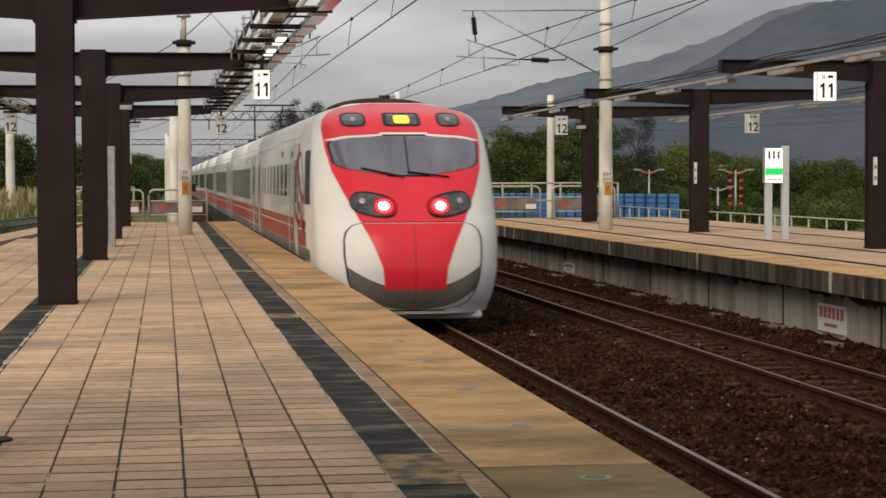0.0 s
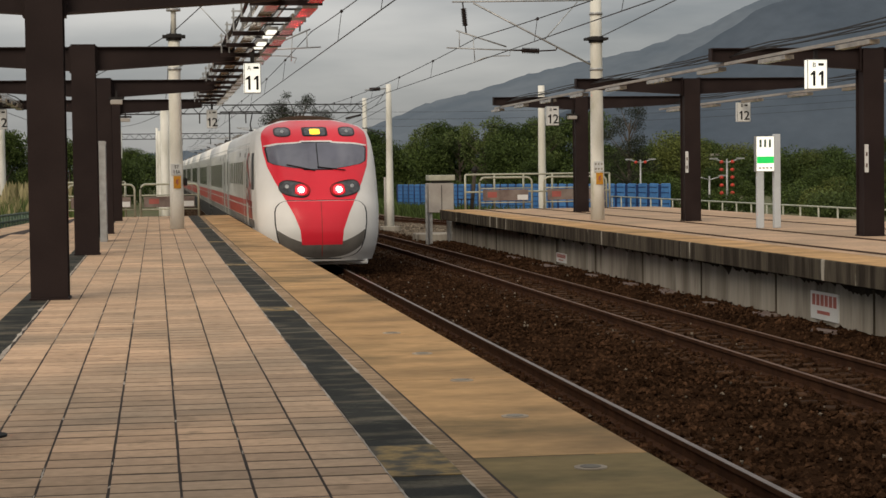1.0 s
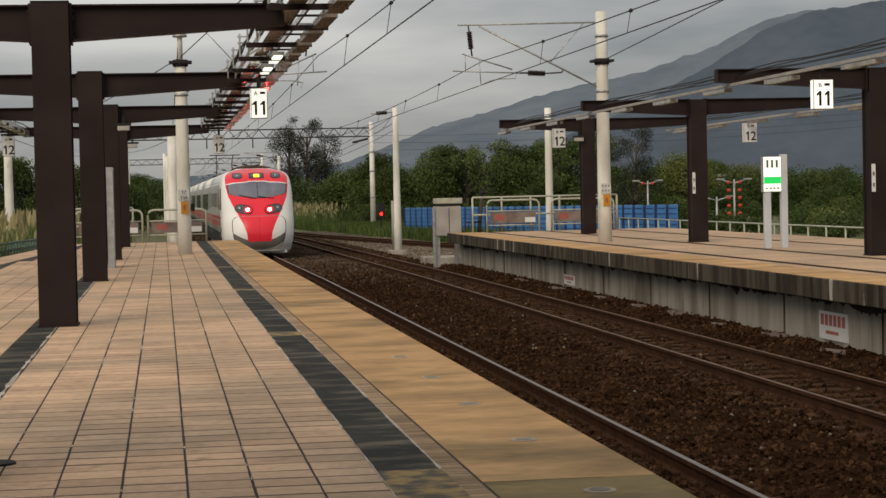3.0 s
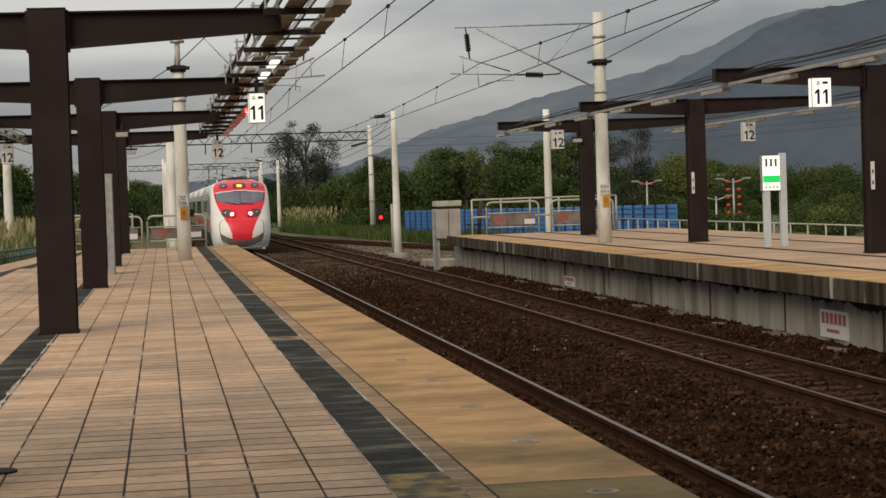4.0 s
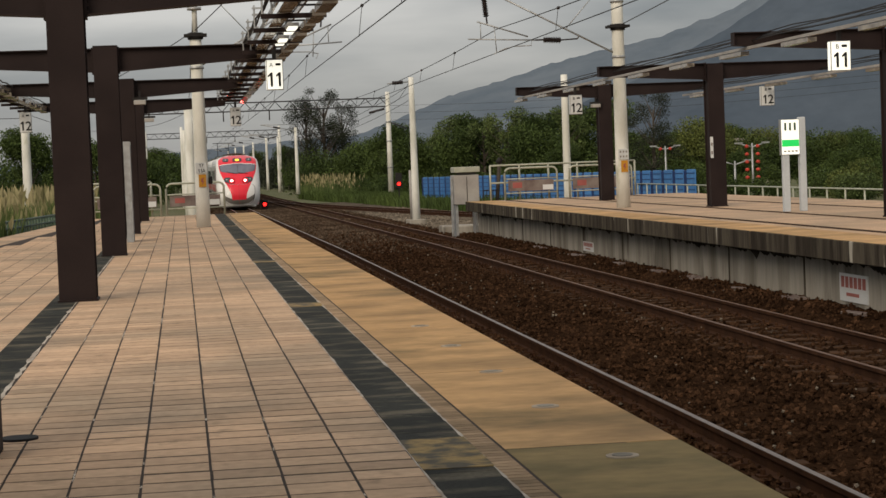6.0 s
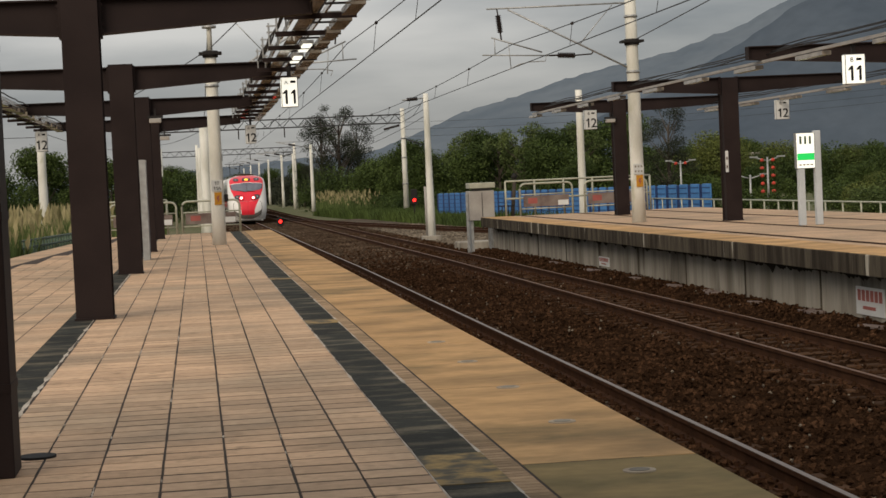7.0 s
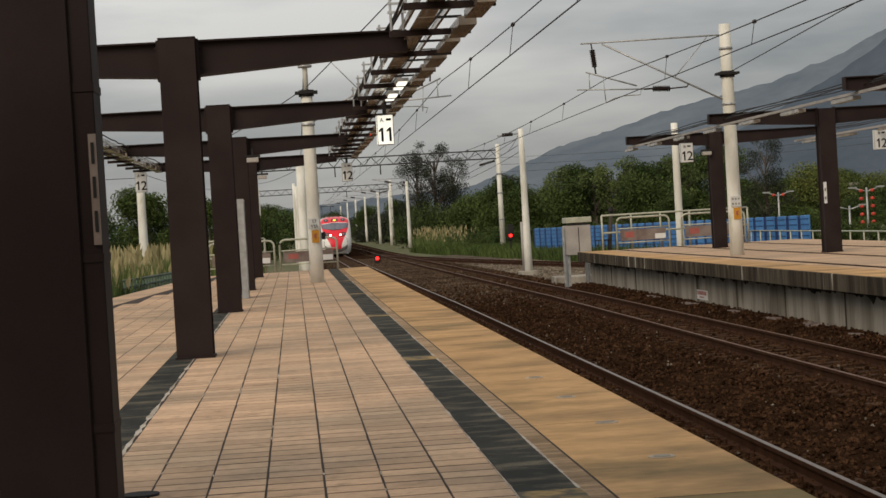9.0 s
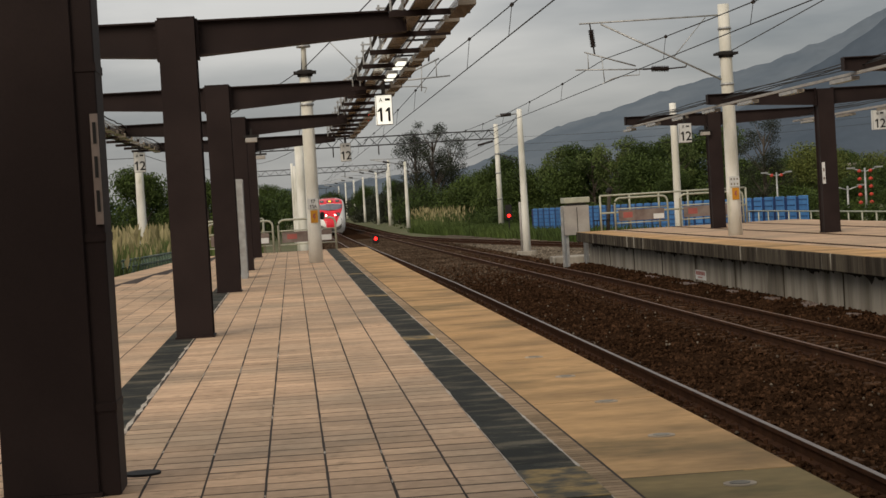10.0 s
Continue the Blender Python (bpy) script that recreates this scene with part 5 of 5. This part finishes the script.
def station_sign():
    s = thing("station_sign", "lit white and green sign box between two grey posts", "sign", at=(12.5, 38.3, 0))
    part("post", boxes((-0.22, -0.08, -0.06, 0.06, 0, 1.18)), M_NOTICE, s, "grey post", bevel=0.01)
    part("post", boxes((0.14, 0.275, -0.07, 0.07, 0, 1.94)), M_NOTICE, s, "taller grey post", bevel=0.01)
    c = part("sign_box", boxes((-0.25, 0.14, -0.07, 0.07, 1.17, 1.9)), M_GALV, s, "grey sign box")
    part("white_panel", boxes((-0.24, 0.13, -0.076, -0.069, 1.18, 1.89)), M_SIGN, c, "lit white panel")
    part("green_band", boxes((-0.235, 0.125, -0.081, -0.075, 1.34, 1.48)), M_GREEN, c, "green band")
    for k in range(3):
        part("writing_bar", boxes((-0.18 + k * 0.1, -0.135 + k * 0.1, -0.081, -0.075, 1.67, 1.83)), M_GREENFENCE, c, "dark writing")
    for k in range(4):
        part("writing_bar", boxes((-0.2 + k * 0.08, -0.15 + k * 0.08, -0.081, -0.075, 1.23, 1.26)), M_CONC, c, "small writing")


station_sign()
nb = thing("notice_board", "tall pale grey notice board seen edge on beside a column", "notice board", at=(-1.0, 37.7, 0))
part("board", boxes((-0.045, 0.05, -0.35, 0.35, 0.03, 1.9)), M_NOTICE, nb, bevel=0.008)
part("frame", boxes((-0.06, 0.065, -0.38, -0.35, 0, 1.93), (-0.06, 0.065, 0.35, 0.38, 0, 1.93)), M_GALV, nb)
nc = thing("column_notice", "slim framed notice fixed to a column edge", "notice", "column notices", (-0.914, 9.066, 1.28))
part("frame", boxes((-0.018, 0.018, -0.012, 0.004, 0, 0.52)), M_BOARD, nc)
for k in range(3):
    part("writing_bar", boxes((-0.008, 0.008, -0.016, -0.011, 0.06 + k * 0.16, 0.16 + k * 0.16)), M_INK, nc, "dark writing")
for x, y in ((12.98, 22.2), (12.79, 33.2), (12.60, 44.3)):
    nd = thing("column_notice", "slim white notice plate on a far column", "notice", "column notices", (x - 0.17, y - 0.22, 1.15))
    part("plate", boxes((-0.035, 0.035, -0.006, 0.006, 0, 0.5)), M_SIGNDIM, nd)
    for k in range(2):
        part("writing_bar", boxes((-0.018, 0.018, -0.010, -0.005, 0.09 + k * 0.2, 0.16 + k * 0.2)), M_BOARD, nd, "brown writing")


# ---- railings, boxes, signals ----
def hoop(x0, x1, y, z0, h, board, label, name="hoop_barrier"):
    b = thing(name, label, "railing", "hoop barriers", (0, y, z0))
    r = 0.16
    pts = [(x0, 0, 0), (x0, 0, h - r)] + [(x0 + r - r * math.cos(a), 0, h - r + r * math.sin(a)) for a in (0.5, 1.05, 1.57)]
    pts += [(x1 - r + r * math.sin(a), 0, h - r + r * math.cos(a)) for a in (0.0, 0.52, 1.07)] + [(x1, 0, h - r), (x1, 0, 0)]
    part("hoop", fill(tube, pts, 0.032, 8), M_RAILING, b, "cream bent steel tube")
    for z in (0.22, h * 0.66):
        part("cross_bar", rods(((x0, 0, z), (x1, 0, z), 0.02)), M_RAILING, b)
    if board:
        p = part("board", boxes((x0 + 0.1, x1 - 0.12, -0.045, -0.03, 0.28, h * 0.62)), M_BOARD, b, "faded dark board with red marks")
        part("red_mark", boxes((x0 + 0.25, x0 + 0.55, -0.05, -0.044, 0.38, h * 0.55)), M_SIGNRED, p, "faded red mark")
        part("white_mark", boxes((x1 - 0.48, x1 - 0.14, -0.05, -0.044, 0.30, 0.46)), M_SIGNDIM, p, "white panel")
    return b


hoop(-0.45, 1.28, 58.4, 0, 0.97, True, "cream hoop barrier with a faded warning board at the platform end")
hoop(-2.6, -0.62, 58.4, 0, 0.97, True, "cream hoop barrier with a faded board at the platform end")
hoop(10.25, 11.95, 60.6, 0, 1.02, True, "cream hoop barrier with a faded red board on the far platform")
hoop(12.35, 14.4, 60.6, 0, 1.02, True, "cream hoop barrier with a faded red board on the far platform")


def rail_fence(x0, y0, x1, y1, z, h, n, mat, label, bars=2):
    f = thing("rail_fence", label, "fence", "rail fences")
    for k in range(n + 1):
        x, y = x0 + (x1 - x0) * k / n, y0 + (y1 - y0) * k / n
        part("post", rods(((x, y, z), (x, y, z + h), 0.032)), mat, f)
    for k in range(bars):
        zz = z + h - k * h / bars
        part("rail", rods(((x0, y0, zz), (x1, y1, zz), 0.03)), mat, f)
    return f


rail_fence(9.85, 61.0, 14.6, 61.0, 0, 1.12, 5, M_RAILING, "cream tube fence along the far platform end")
rail_fence(21.8, 34, 21.8, 96, -1.3, 1.2, 34, M_RAILING, "cream rail fence beyond the far platform", 2)
rail_fence(-0.9, 58.6, -3.0, 58.6, 0, 1.05, 3, M_RAILING, "cream tube fence along the near platform end")
gf = rail_fence(-5.4, 40, -3.3, 58.4, 0.0, 0.55, 44, M_GREENFENCE, "low dull green mesh fence beside the platform", 3)
gf.location = (-0.25, 0, -0.35)
cab = thing("equipment_cabinet", "grey line-side equipment cabinet with a cream lid", "cabinet", at=(9.17, 61.9, 0))
part("leg", boxes((-0.38, -0.3, -0.2, 0.4, -1.3, -0.1)), M_GALV, cab)
part("leg", boxes((0.26, 0.34, -0.2, 0.4, -1.3, -0.1)), M_GALV, cab)
part("body", boxes((-0.42, 0.40, -0.3, 0.5, -0.1, 0.86)), M_BOX, cab, "grey cabinet body", bevel=0.015)
part("lid", boxes((-0.40, 0.44, -0.34, 0.54, 0.94, 1.12)), M_RAILING, cab, "cream lid", bevel=0.015)
part("louvre", boxes((-0.34, 0.30, -0.312, -0.30, 0.87, 0.93)), M_UNDER, cab)
part("door_seam", boxes((-0.01, 0.01, -0.306, -0.299, -0.4, 0.8)), M_UNDER, cab)
part("side_post", boxes((-0.52, -0.46, -0.2, -0.14, -1.3, 0.78)), M_GALV, cab, "grey post")
gate = thing("platform_gate", "small grey metal gate at the platform ramp", "gate", at=(9.9, 61.2, 0))
for k in range(6):
    part("bar", rods(((-0.25 + k * 0.1, 0, 0), (-0.25 + k * 0.1, 0, 0.34), 0.012)), M_UNDER, gate)
part("top_bar", rods(((-0.27, 0, 0.34), (0.27, 0, 0.34), 0.014)), M_UNDER, gate)
part("leaning_post", rods(((0.2, 0.1, 0), (0.32, 0.1, 1.25), 0.06)), M_BARK, gate, "dark leaning post")
part("lamp_head", rods(((0.26, 0.1, 1.2), (0.36, 0.1, 1.34), 0.09)), M_UNDER, gate)
step = thing("concrete_steps", "grey concrete blocks beside the platform end", "steps", at=(10.6, 66, -1.25))
part("block", boxes((-1.6, 0.6, 0, 1.6, 0, 0.32)), M_CONC, step, bevel=0.03)
part("block", boxes((0.7, 1.7, -0.2, 1.2, 0, 0.52)), M_CONC, step, bevel=0.03)


def signal(x, y, z0, zl, label, dwarf=False):
    s = thing("railway_signal", label, "signal", "railway signals", (x, y, 0))
    part("post", rods(((0, 0.1, z0), (0, 0.1, zl + 0.3), 0.05)), M_UNDER, s)
    part("head", boxes((-0.22, 0.22, -0.02, 0.16, zl - 0.3, zl + (0.25 if dwarf else 0.75))), M_UNDER, s, "black signal head", bevel=0.02)
    part("lamp", rods(((0, -0.03, zl), (0, -0.10, zl), 0.11), seg=14), M_SIGNALRED, s, "lit red lamp")
    part("hood", boxes((-0.13, 0.13, -0.2, -0.02, zl + 0.12, zl + 0.14)), M_UNDER, s)


signal(5.45, 128, -1.6, -1.02, "dwarf signal with a lit red lamp between the tracks", True)
signal(14.8, 131, -1.7, -0.06, "railway signal with a lit red lamp beside the siding")
ap = thing("marker_post", "slim grey marker post beside the tracks", "post", at=(10.0, 84, -1.2))
part("shaft", rods(((0, 0, 0), (0, 0, 2.2), 0.06)), M_BOX, ap)


def hoarding():
    """Blue ribbed sheet panels between dark blue posts, in an oblique row."""
    a, b, n = Vector((22.9, 84, -1.3)), Vector((15.9, 127, -1.5)), 34
    h = thing("blue_hoarding", "row of blue ribbed sheet panels between dark blue posts", "hoarding")
    ang = math.degrees(math.atan2(b.y - a.y, b.x - a.x))
    L = (b - a).length / n
    bm = bmesh.new()
    box(bm, 0.0, L - 0.34, -0.03, 0.03, 0, 1.84)
    panel = mesh_of("panel", bm, M_LBLUE, 0.02)
    bm = bmesh.new()
    for k in range(7):
        box(bm, 0.03, L - 0.33, 0.032, 0.050, 0.16 + k * 0.25, 0.19 + k * 0.25)
    rib = mesh_of("ribs", bm, M_BLUE)
    bm = bmesh.new()
    box(bm, L - 0.34, L, -0.16, 0.02, 0, 1.80)
    post = mesh_of("post", bm, M_BLUE, 0.02)
    for k in range(n):
        for me in (panel, rib, post):
            o = new(me.name, me)
            o.parent = h
            o.matrix_local = Matrix.Translation(a.lerp(b, k / n)) @ pose(0, 0, 0, 0, 0, ang)


hoarding()


def lantern_post(x, y, zt, rows):
    s = thing("street_lamp", "street lamp hung with two rows of red lanterns", "street lamp", "street lamps", (x, y, 0))
    part("post", rods(((0, 0, -2.0), (0, 0, zt), 0.09, 0.06)), M_GALV, s)
    for d in (-1, 1):
        part("arm", rods(((0, 0, zt - 0.25), (d * 0.9, 0, zt), 0.04)), M_GALV, s)
        part("lamp_head", boxes((d * 0.9 - 0.25, d * 0.9 + 0.25, -0.1, 0.1, zt - 0.03, zt + 0.07)), M_GALV, s)
        for k in range(rows):
            bm = bmesh.new()
            bmesh.ops.create_icosphere(bm, subdivisions=1, radius=0.15, matrix=Matrix.Translation((d * 0.36, 0, zt - 0.2 - k * 0.5)) @ Matrix.Diagonal((1, 1, 0.85, 1)))
            part("lantern", bm, M_LANTERN, s, "red lantern")


lantern_post(36.5, 120, 1.75, 5)
lantern_post(35.5, 120.6, 0.65, 0)
lantern_post(35.9, 140, 1.85, 1)


def house(x, y, w, d, h, mat, label, green=False):
    b = thing("house", label, "house", "far houses", (x, y, -1.6))
    part("wall", boxes((-w / 2, w / 2, 0, d, 0, h)), mat, b)
    part("roof", boxes((-w / 2 - 0.3, w / 2 + 0.3, -0.3, d + 0.3, h, h + 0.35)), M_CONC, b, bevel=0.05)
    for k in range(3):
        q = part("window", boxes((-w / 2 + w * (k + 0.25) / 3, -w / 2 + w * (k + 0.75) / 3, -0.03, 0.02, h * 0.5, h * 0.8)), M_GLASS, b, "dark window")


house(64, 205, 7, 6, 3.6, M_HOUSE, "small white flat-roofed house beyond the trees")
house(61.5, 200, 2.2, 4, 3.9, M_GREENFENCE, "small green building beyond the trees")
house(48, 210, 9, 6, 2.6, M_BOX, "low grey building beyond the trees")


# ---- vegetation ----
def leaf_cloud(centres, count, size, seed, flat=1.0):
    """Many small bent leaf sprays scattered in rounded masses."""
    rnd = np.random.RandomState(seed)
    cs = np.array(centres)
    pick = rnd.choice(len(cs), count, p=cs[:, 3] ** 2 / (cs[:, 3] ** 2).sum())
    unit = lambda v: v / (np.linalg.norm(v, axis=1)[:, None] + 1e-6)
    d = unit(rnd.normal(size=(count, 3))) * np.array((1, 1, flat))
    q = cs[pick, :3] + d * (cs[pick, 3] * (0.35 + 0.75 * rnd.rand(count)))[:, None]
    u = unit(rnd.normal(size=(count, 3)))
    v = unit(np.cross(u, rnd.normal(size=(count, 3))))
    s = (size * (0.45 + rnd.rand(count)))[:, None]
    verts = np.stack((q - u * s, q + v * s * 0.45, q + u * s + v * s * 0.1, q - v * s * 0.45), axis=1).reshape(-1, 3)
    me = bpy.data.meshes.new("crown")
    me.from_pydata(verts.tolist(), [], np.arange(count * 4).reshape(-1, 4).tolist())
    return me


def tree_model(h, spread, leaves, size, mat, seed, label, airy=False):
    """A tapered trunk with limbs and an uneven crown of leaf sprays."""
    rnd = random.Random(seed)
    t = thing("tree", label, "tree", "trees along the line")
    bm = bmesh.new()
    lean = rnd.uniform(-0.3, 0.3)
    r = h * 0.022
    rod(bm, (0, 0, 0), (lean * 0.5, 0, h * 0.35), r, r * 0.8, 8)
    rod(bm, (lean * 0.5, 0, h * 0.35), (lean, 0, h * 0.8), r * 0.8, r * 0.3, 8)
    centres = []
    for k in range(26 if airy else 15):
        a = rnd.uniform(0, 6.28)
        z = h * (rnd.uniform(0.3, 0.97) if not airy else 0.14 + 0.84 * (k + 0.5) / 26)
        f = 1 - abs(z / h - 0.55) * 1.2
        d = spread * f * rnd.uniform(0.35, 1.0)
        p = (lean + math.cos(a) * d, math.sin(a) * d, z)
        z0 = max(h * 0.2, z - h * 0.25)
        rod(bm, (lean * z0 / h, 0, z0), p, r * 0.35, r * 0.08, 5)
        centres.append((*p, spread * rnd.uniform(0.30, 0.58) * (0.62 if airy else 1.0)))
    part("trunk", bm, M_BARK, t, "grey branching trunk")
    me = leaf_cloud(centres, leaves, size, seed, 0.8)
    me.materials.append(mat)
    o = new("crown", me)
    o.parent = t
    return t


kinds = [tree_model(7.0, 3.0, 17000, 0.115, M_LEAF, 21, "green broad-leaved tree beyond the line"),
         tree_model(7.5, 2.6, 6500, 0.11, M_LEAF2, 22, "pale green airy tree beyond the line", True),
         tree_model(6.0, 3.4, 18000, 0.115, M_LEAF, 23, "rounded green tree beyond the line"),
         tree_model(14.0, 4.3, 16000, 0.095, M_LEAFDARK, 24, "tall dark sparse tree beyond the line", True),
         tree_model(6.2, 3.6, 15000, 0.11, M_LEAF3, 25, "broad yellow-green tree beyond the fence")]
spots = [(1, 26.5, 190, 1.0), (1, 29.5, 185, 1.0), (0, 30, 196, 1.02), (0, 35, 190, 0.98), (2, 33, 178, 1.0), (0, 38, 186, 1.05), (0, 41, 182, 1.1),
         (2, 24, 198, 0.95), (2, 20.5, 215, 0.95), (2, 45, 190, 0.85), (2, 50, 200, 0.75), (0, 54, 205, 0.7), (2, 58, 210, 0.78), (0, 63, 214, 0.78),
         (2, 68, 206, 0.8), (2, 72, 200, 0.8), (0, 76, 196, 0.78), (2, 80, 190, 0.85), (2, 84, 200, 0.9), (0, 30, 150, 0.55), (2, 42, 140, 0.5), (2, 47, 132, 0.48),
         (2, 51, 128, 0.5), (2, 56, 126, 0.5), (3, 17.2, 262, 0.92), (3, 19.5, 262, 1.0), (3, 22.5, 268, 0.86), (0, 15, 270, 0.8), (0, 12.5, 330, 0.8), (3, 40, 160, 0.62),
         (0, 22.5, 205, 0.95), (2, 27.5, 186, 1.0), (1, 31.5, 182, 1.06), (1, 36.5, 180, 1.02), (4, 47.5, 172, 0.95), (4, 52.5, 186, 0.9), (4, 61, 196, 0.82), (4, 66, 190, 0.7), (4, 41.5, 114, 0.36), (4, 45.5, 116, 0.40), (2, -14, 130, 0.85), (0, -10.5, 138, 0.85), (2, -18, 128, 0.9), (0, -6.5, 150, 0.75), (2, -3.5, 170, 0.75), (0, -22, 125, 0.9), (2, -1.0, 215, 0.85), (0, -26, 118, 0.8), (2, 3.0, 420, 1.0), (2, 9.0, 430, 1.0), (0, -4, 300, 0.9)]
used = set()
rnd = random.Random(3)
for k, x, y, s in spots:
    m = pose(x, y, -1.9, 0, 0, rnd.uniform(0, 360)) @ Matrix.Scale(s, 4)
    if k not in used:
        used.add(k)
        kinds[k].matrix_basis = m
    else:
        c = copy_thing(kinds[k], m)
        c.scale = (s, s, s)


def thicket(x0, y0, x1, y1, n, depth, h, count, size, mat, seed, label):
    r = random.Random(seed)
    cs = []
    for k in range(n):
        f = k / (n - 1)
        cs.append((x0 + (x1 - x0) * f + r.uniform(-depth, depth), y0 + (y1 - y0) * f + r.uniform(-depth, depth), -1.6 + h * r.uniform(0.15, 0.62), h * r.uniform(0.3, 0.5)))
    me = leaf_cloud(cs, count, size, seed)
    me.materials.append(mat)
    return tagged(new("undergrowth", me), label, "bushes", "", "stuff")


thicket(17, 225, 44, 172, 75, 4, 5.4, 90000, 0.13, M_LEAF, 31, "dense green bushes along the line")
thicket(43, 185, 92, 205, 90, 6, 4.6, 90000, 0.135, M_LEAF, 32, "dense green bushes beyond the platform")
thicket(38, 150, 62, 112, 44, 5, 2.2, 60000, 0.085, M_LEAF, 33, "low green bushes beyond the fence")
thicket(25.5, 112, 34.5, 109, 26, 1.5, 1.3, 26000, 0.07, M_LEAF, 36, "low dense bushes behind the fence")
thicket(37.5, 107, 48, 104, 34, 2.2, 2.6, 46000, 0.075, M_LEAF, 39, "taller dense bushes behind the fence")
thicket(33, 96, 46, 92, 26, 2, 1.7, 26000, 0.07, M_LEAF2, 37, "pale low bushes behind the fence")
thicket(35, 101, 47, 96, 30, 1.6, 2.1, 40000, 0.07, M_LEAF3, 38, "yellow-green bushes behind the fence")
thicket(10.5, 420, 17, 225, 30, 2, 4.6, 26000, 0.2, M_LEAFDARK, 34, "dark bushes far along the line")
thicket(-26, 112, -2.2, 205, 56, 4, 4.8, 70000, 0.12, M_LEAF, 35, "dense green bushes behind the reeds")


def blades(x0, x1, y0, y1, count, h, seed, mat, label, plume=0.25, lean=0.25):
    """Upright grass blades, some with pale plumes."""
    r = np.random.RandomState(seed)
    verts, faces, kinds_ = [], [], []
    for _ in range(count):
        f = r.rand()
        y = y0 + (y1 - y0) * f
        x = r.uniform(x0, x1) if not callable(x0) else r.uniform(x0(y), x1(y))
        hh = h * r.uniform(0.55, 1.1)
        a = r.uniform(0, 6.28)
        dx, dy = math.cos(a), math.sin(a)
        w = 0.02 + 0.015 * r.rand()
        l = lean * hh * r.rand()
        z = -1.35 + fall(y)
        k = len(verts)
        verts += [(x - w, y, z), (x + w, y, z), (x + dx * l * 0.4 + w * 0.8, y + dy * l * 0.4, z + hh * 0.6), (x + dx * l * 0.4 - w * 0.8, y + dy * l * 0.4, z + hh * 0.6), (x + dx * l, y + dy * l, z + hh)]
        faces += [(k, k + 1, k + 2, k + 3), (k + 3, k + 2, k + 4)]
        kinds_ += [0, 0]
        if r.rand() < plume:
            k = len(verts)
            b = w * 2.2
            verts += [(x + dx * l, y + dy * l, z + hh * 0.95), (x + dx * l + b, y + dy * l, z + hh * 1.1), (x + dx * l * 1.3, y + dy * l * 1.3, z + hh * 1.25), (x + dx * l - b, y + dy * l, z + hh * 1.1)]
            faces.append((k, k + 1, k + 2, k + 3))
            kinds_.append(1)
    me = bpy.data.meshes.new("reeds")
    me.from_pydata(verts, [], faces)
    me.materials.append(mat)
    me.materials.append(M_REED)
    me.polygons.foreach_set("material_index", kinds_)
    return tagged(new("reeds", me), label, "reeds", "", "stuff")


blades(lambda y: -6.5 - (y - 46) * 0.15, lambda y: -4.35 + max(0, y - 55) * 0.05, 44, 90, 13000, 1.85, 41, M_LEAF2, "tall dry reeds with pale plumes beside the platform", 0.10)
blades(lambda y: -11, lambda y: -1.5, 60, 100, 6000, 1.5, 44, M_LEAF2, "tall grass beyond the platform end", 0.08)
blades(lambda y: 12.5 + (150 - y) * 0.03, lambda y: 19 + (150 - y) * 0.03, 100, 190, 16000, 0.85, 42, M_LEAF, "green grass beside the siding", 0.0, 0.6)
blades(lambda y: 13, lambda y: 16.5, 170, 225, 650, 1.9, 43, M_LEAF2, "pale reeds beside the line", 0.5)
thicket(15.5, 185, 24, 132, 40, 1.6, 2.0, 42000, 0.08, M_LEAF, 40, "rough green weeds behind the siding")


# ---- mountain ----
def ridge(pts, y, depth, seed, name, label, mat, foot=-5.0):
    bm = bmesh.new()
    xs = np.linspace(pts[0][0], pts[-1][0], 420)
    grid = []
    for j in range(14):
        f = j / 13
        row = []
        for x in xs:
            top = float(np.interp(x, [p[0] for p in pts], [p[1] for p in pts]))
            n = noise.fractal(Vector((x * 0.006, f * 2.5, seed)), 0.8, 2.1, 5)
            row.append((x, y + depth * f, foot + (top - foot) * (f ** 0.8) + n * 6 * math.sin(math.pi * min(f * 0.5 + 0.5 * f * f, 1)) + (n * 2.5 + 3 * noise.fractal(Vector((x * 0.045, 3.0, seed)), 0.9, 2.1, 4) if j > 11 else 0)))
        grid.append(row)
    skin(bm, grid)
    single(name, bm, mat, label, "mountain", "structure")


# the farther ridge takes the paler, bluer haze colour
ridge([(-900, 10), (-200, 22), (99, 38), (200, 44), (275, 48), (370, 84), (421, 106), (507, 124), (570, 144), (630, 160), (735, 182), (785, 194), (832, 210), (883, 226), (921, 246), (969, 268), (1036, 282), (1200, 292), (1500, 330), (2400, 340)], 2400, 600, 2.0, "mountain", "forested mountain under low cloud, blue-grey haze painted into its colour", M_HILLFAR)
ridge([(-900, -8), (0, 2), (150, 8), (330, 24), (430, 48), (510, 80), (565, 104), (600, 125), (650, 150), (703, 183), (760, 204), (860, 220), (1000, 228), (1600, 260)], 1900, 300, 5.0, "foothill", "forested slope below the mountain, darker with less haze painted in", M_HILL)


motions()
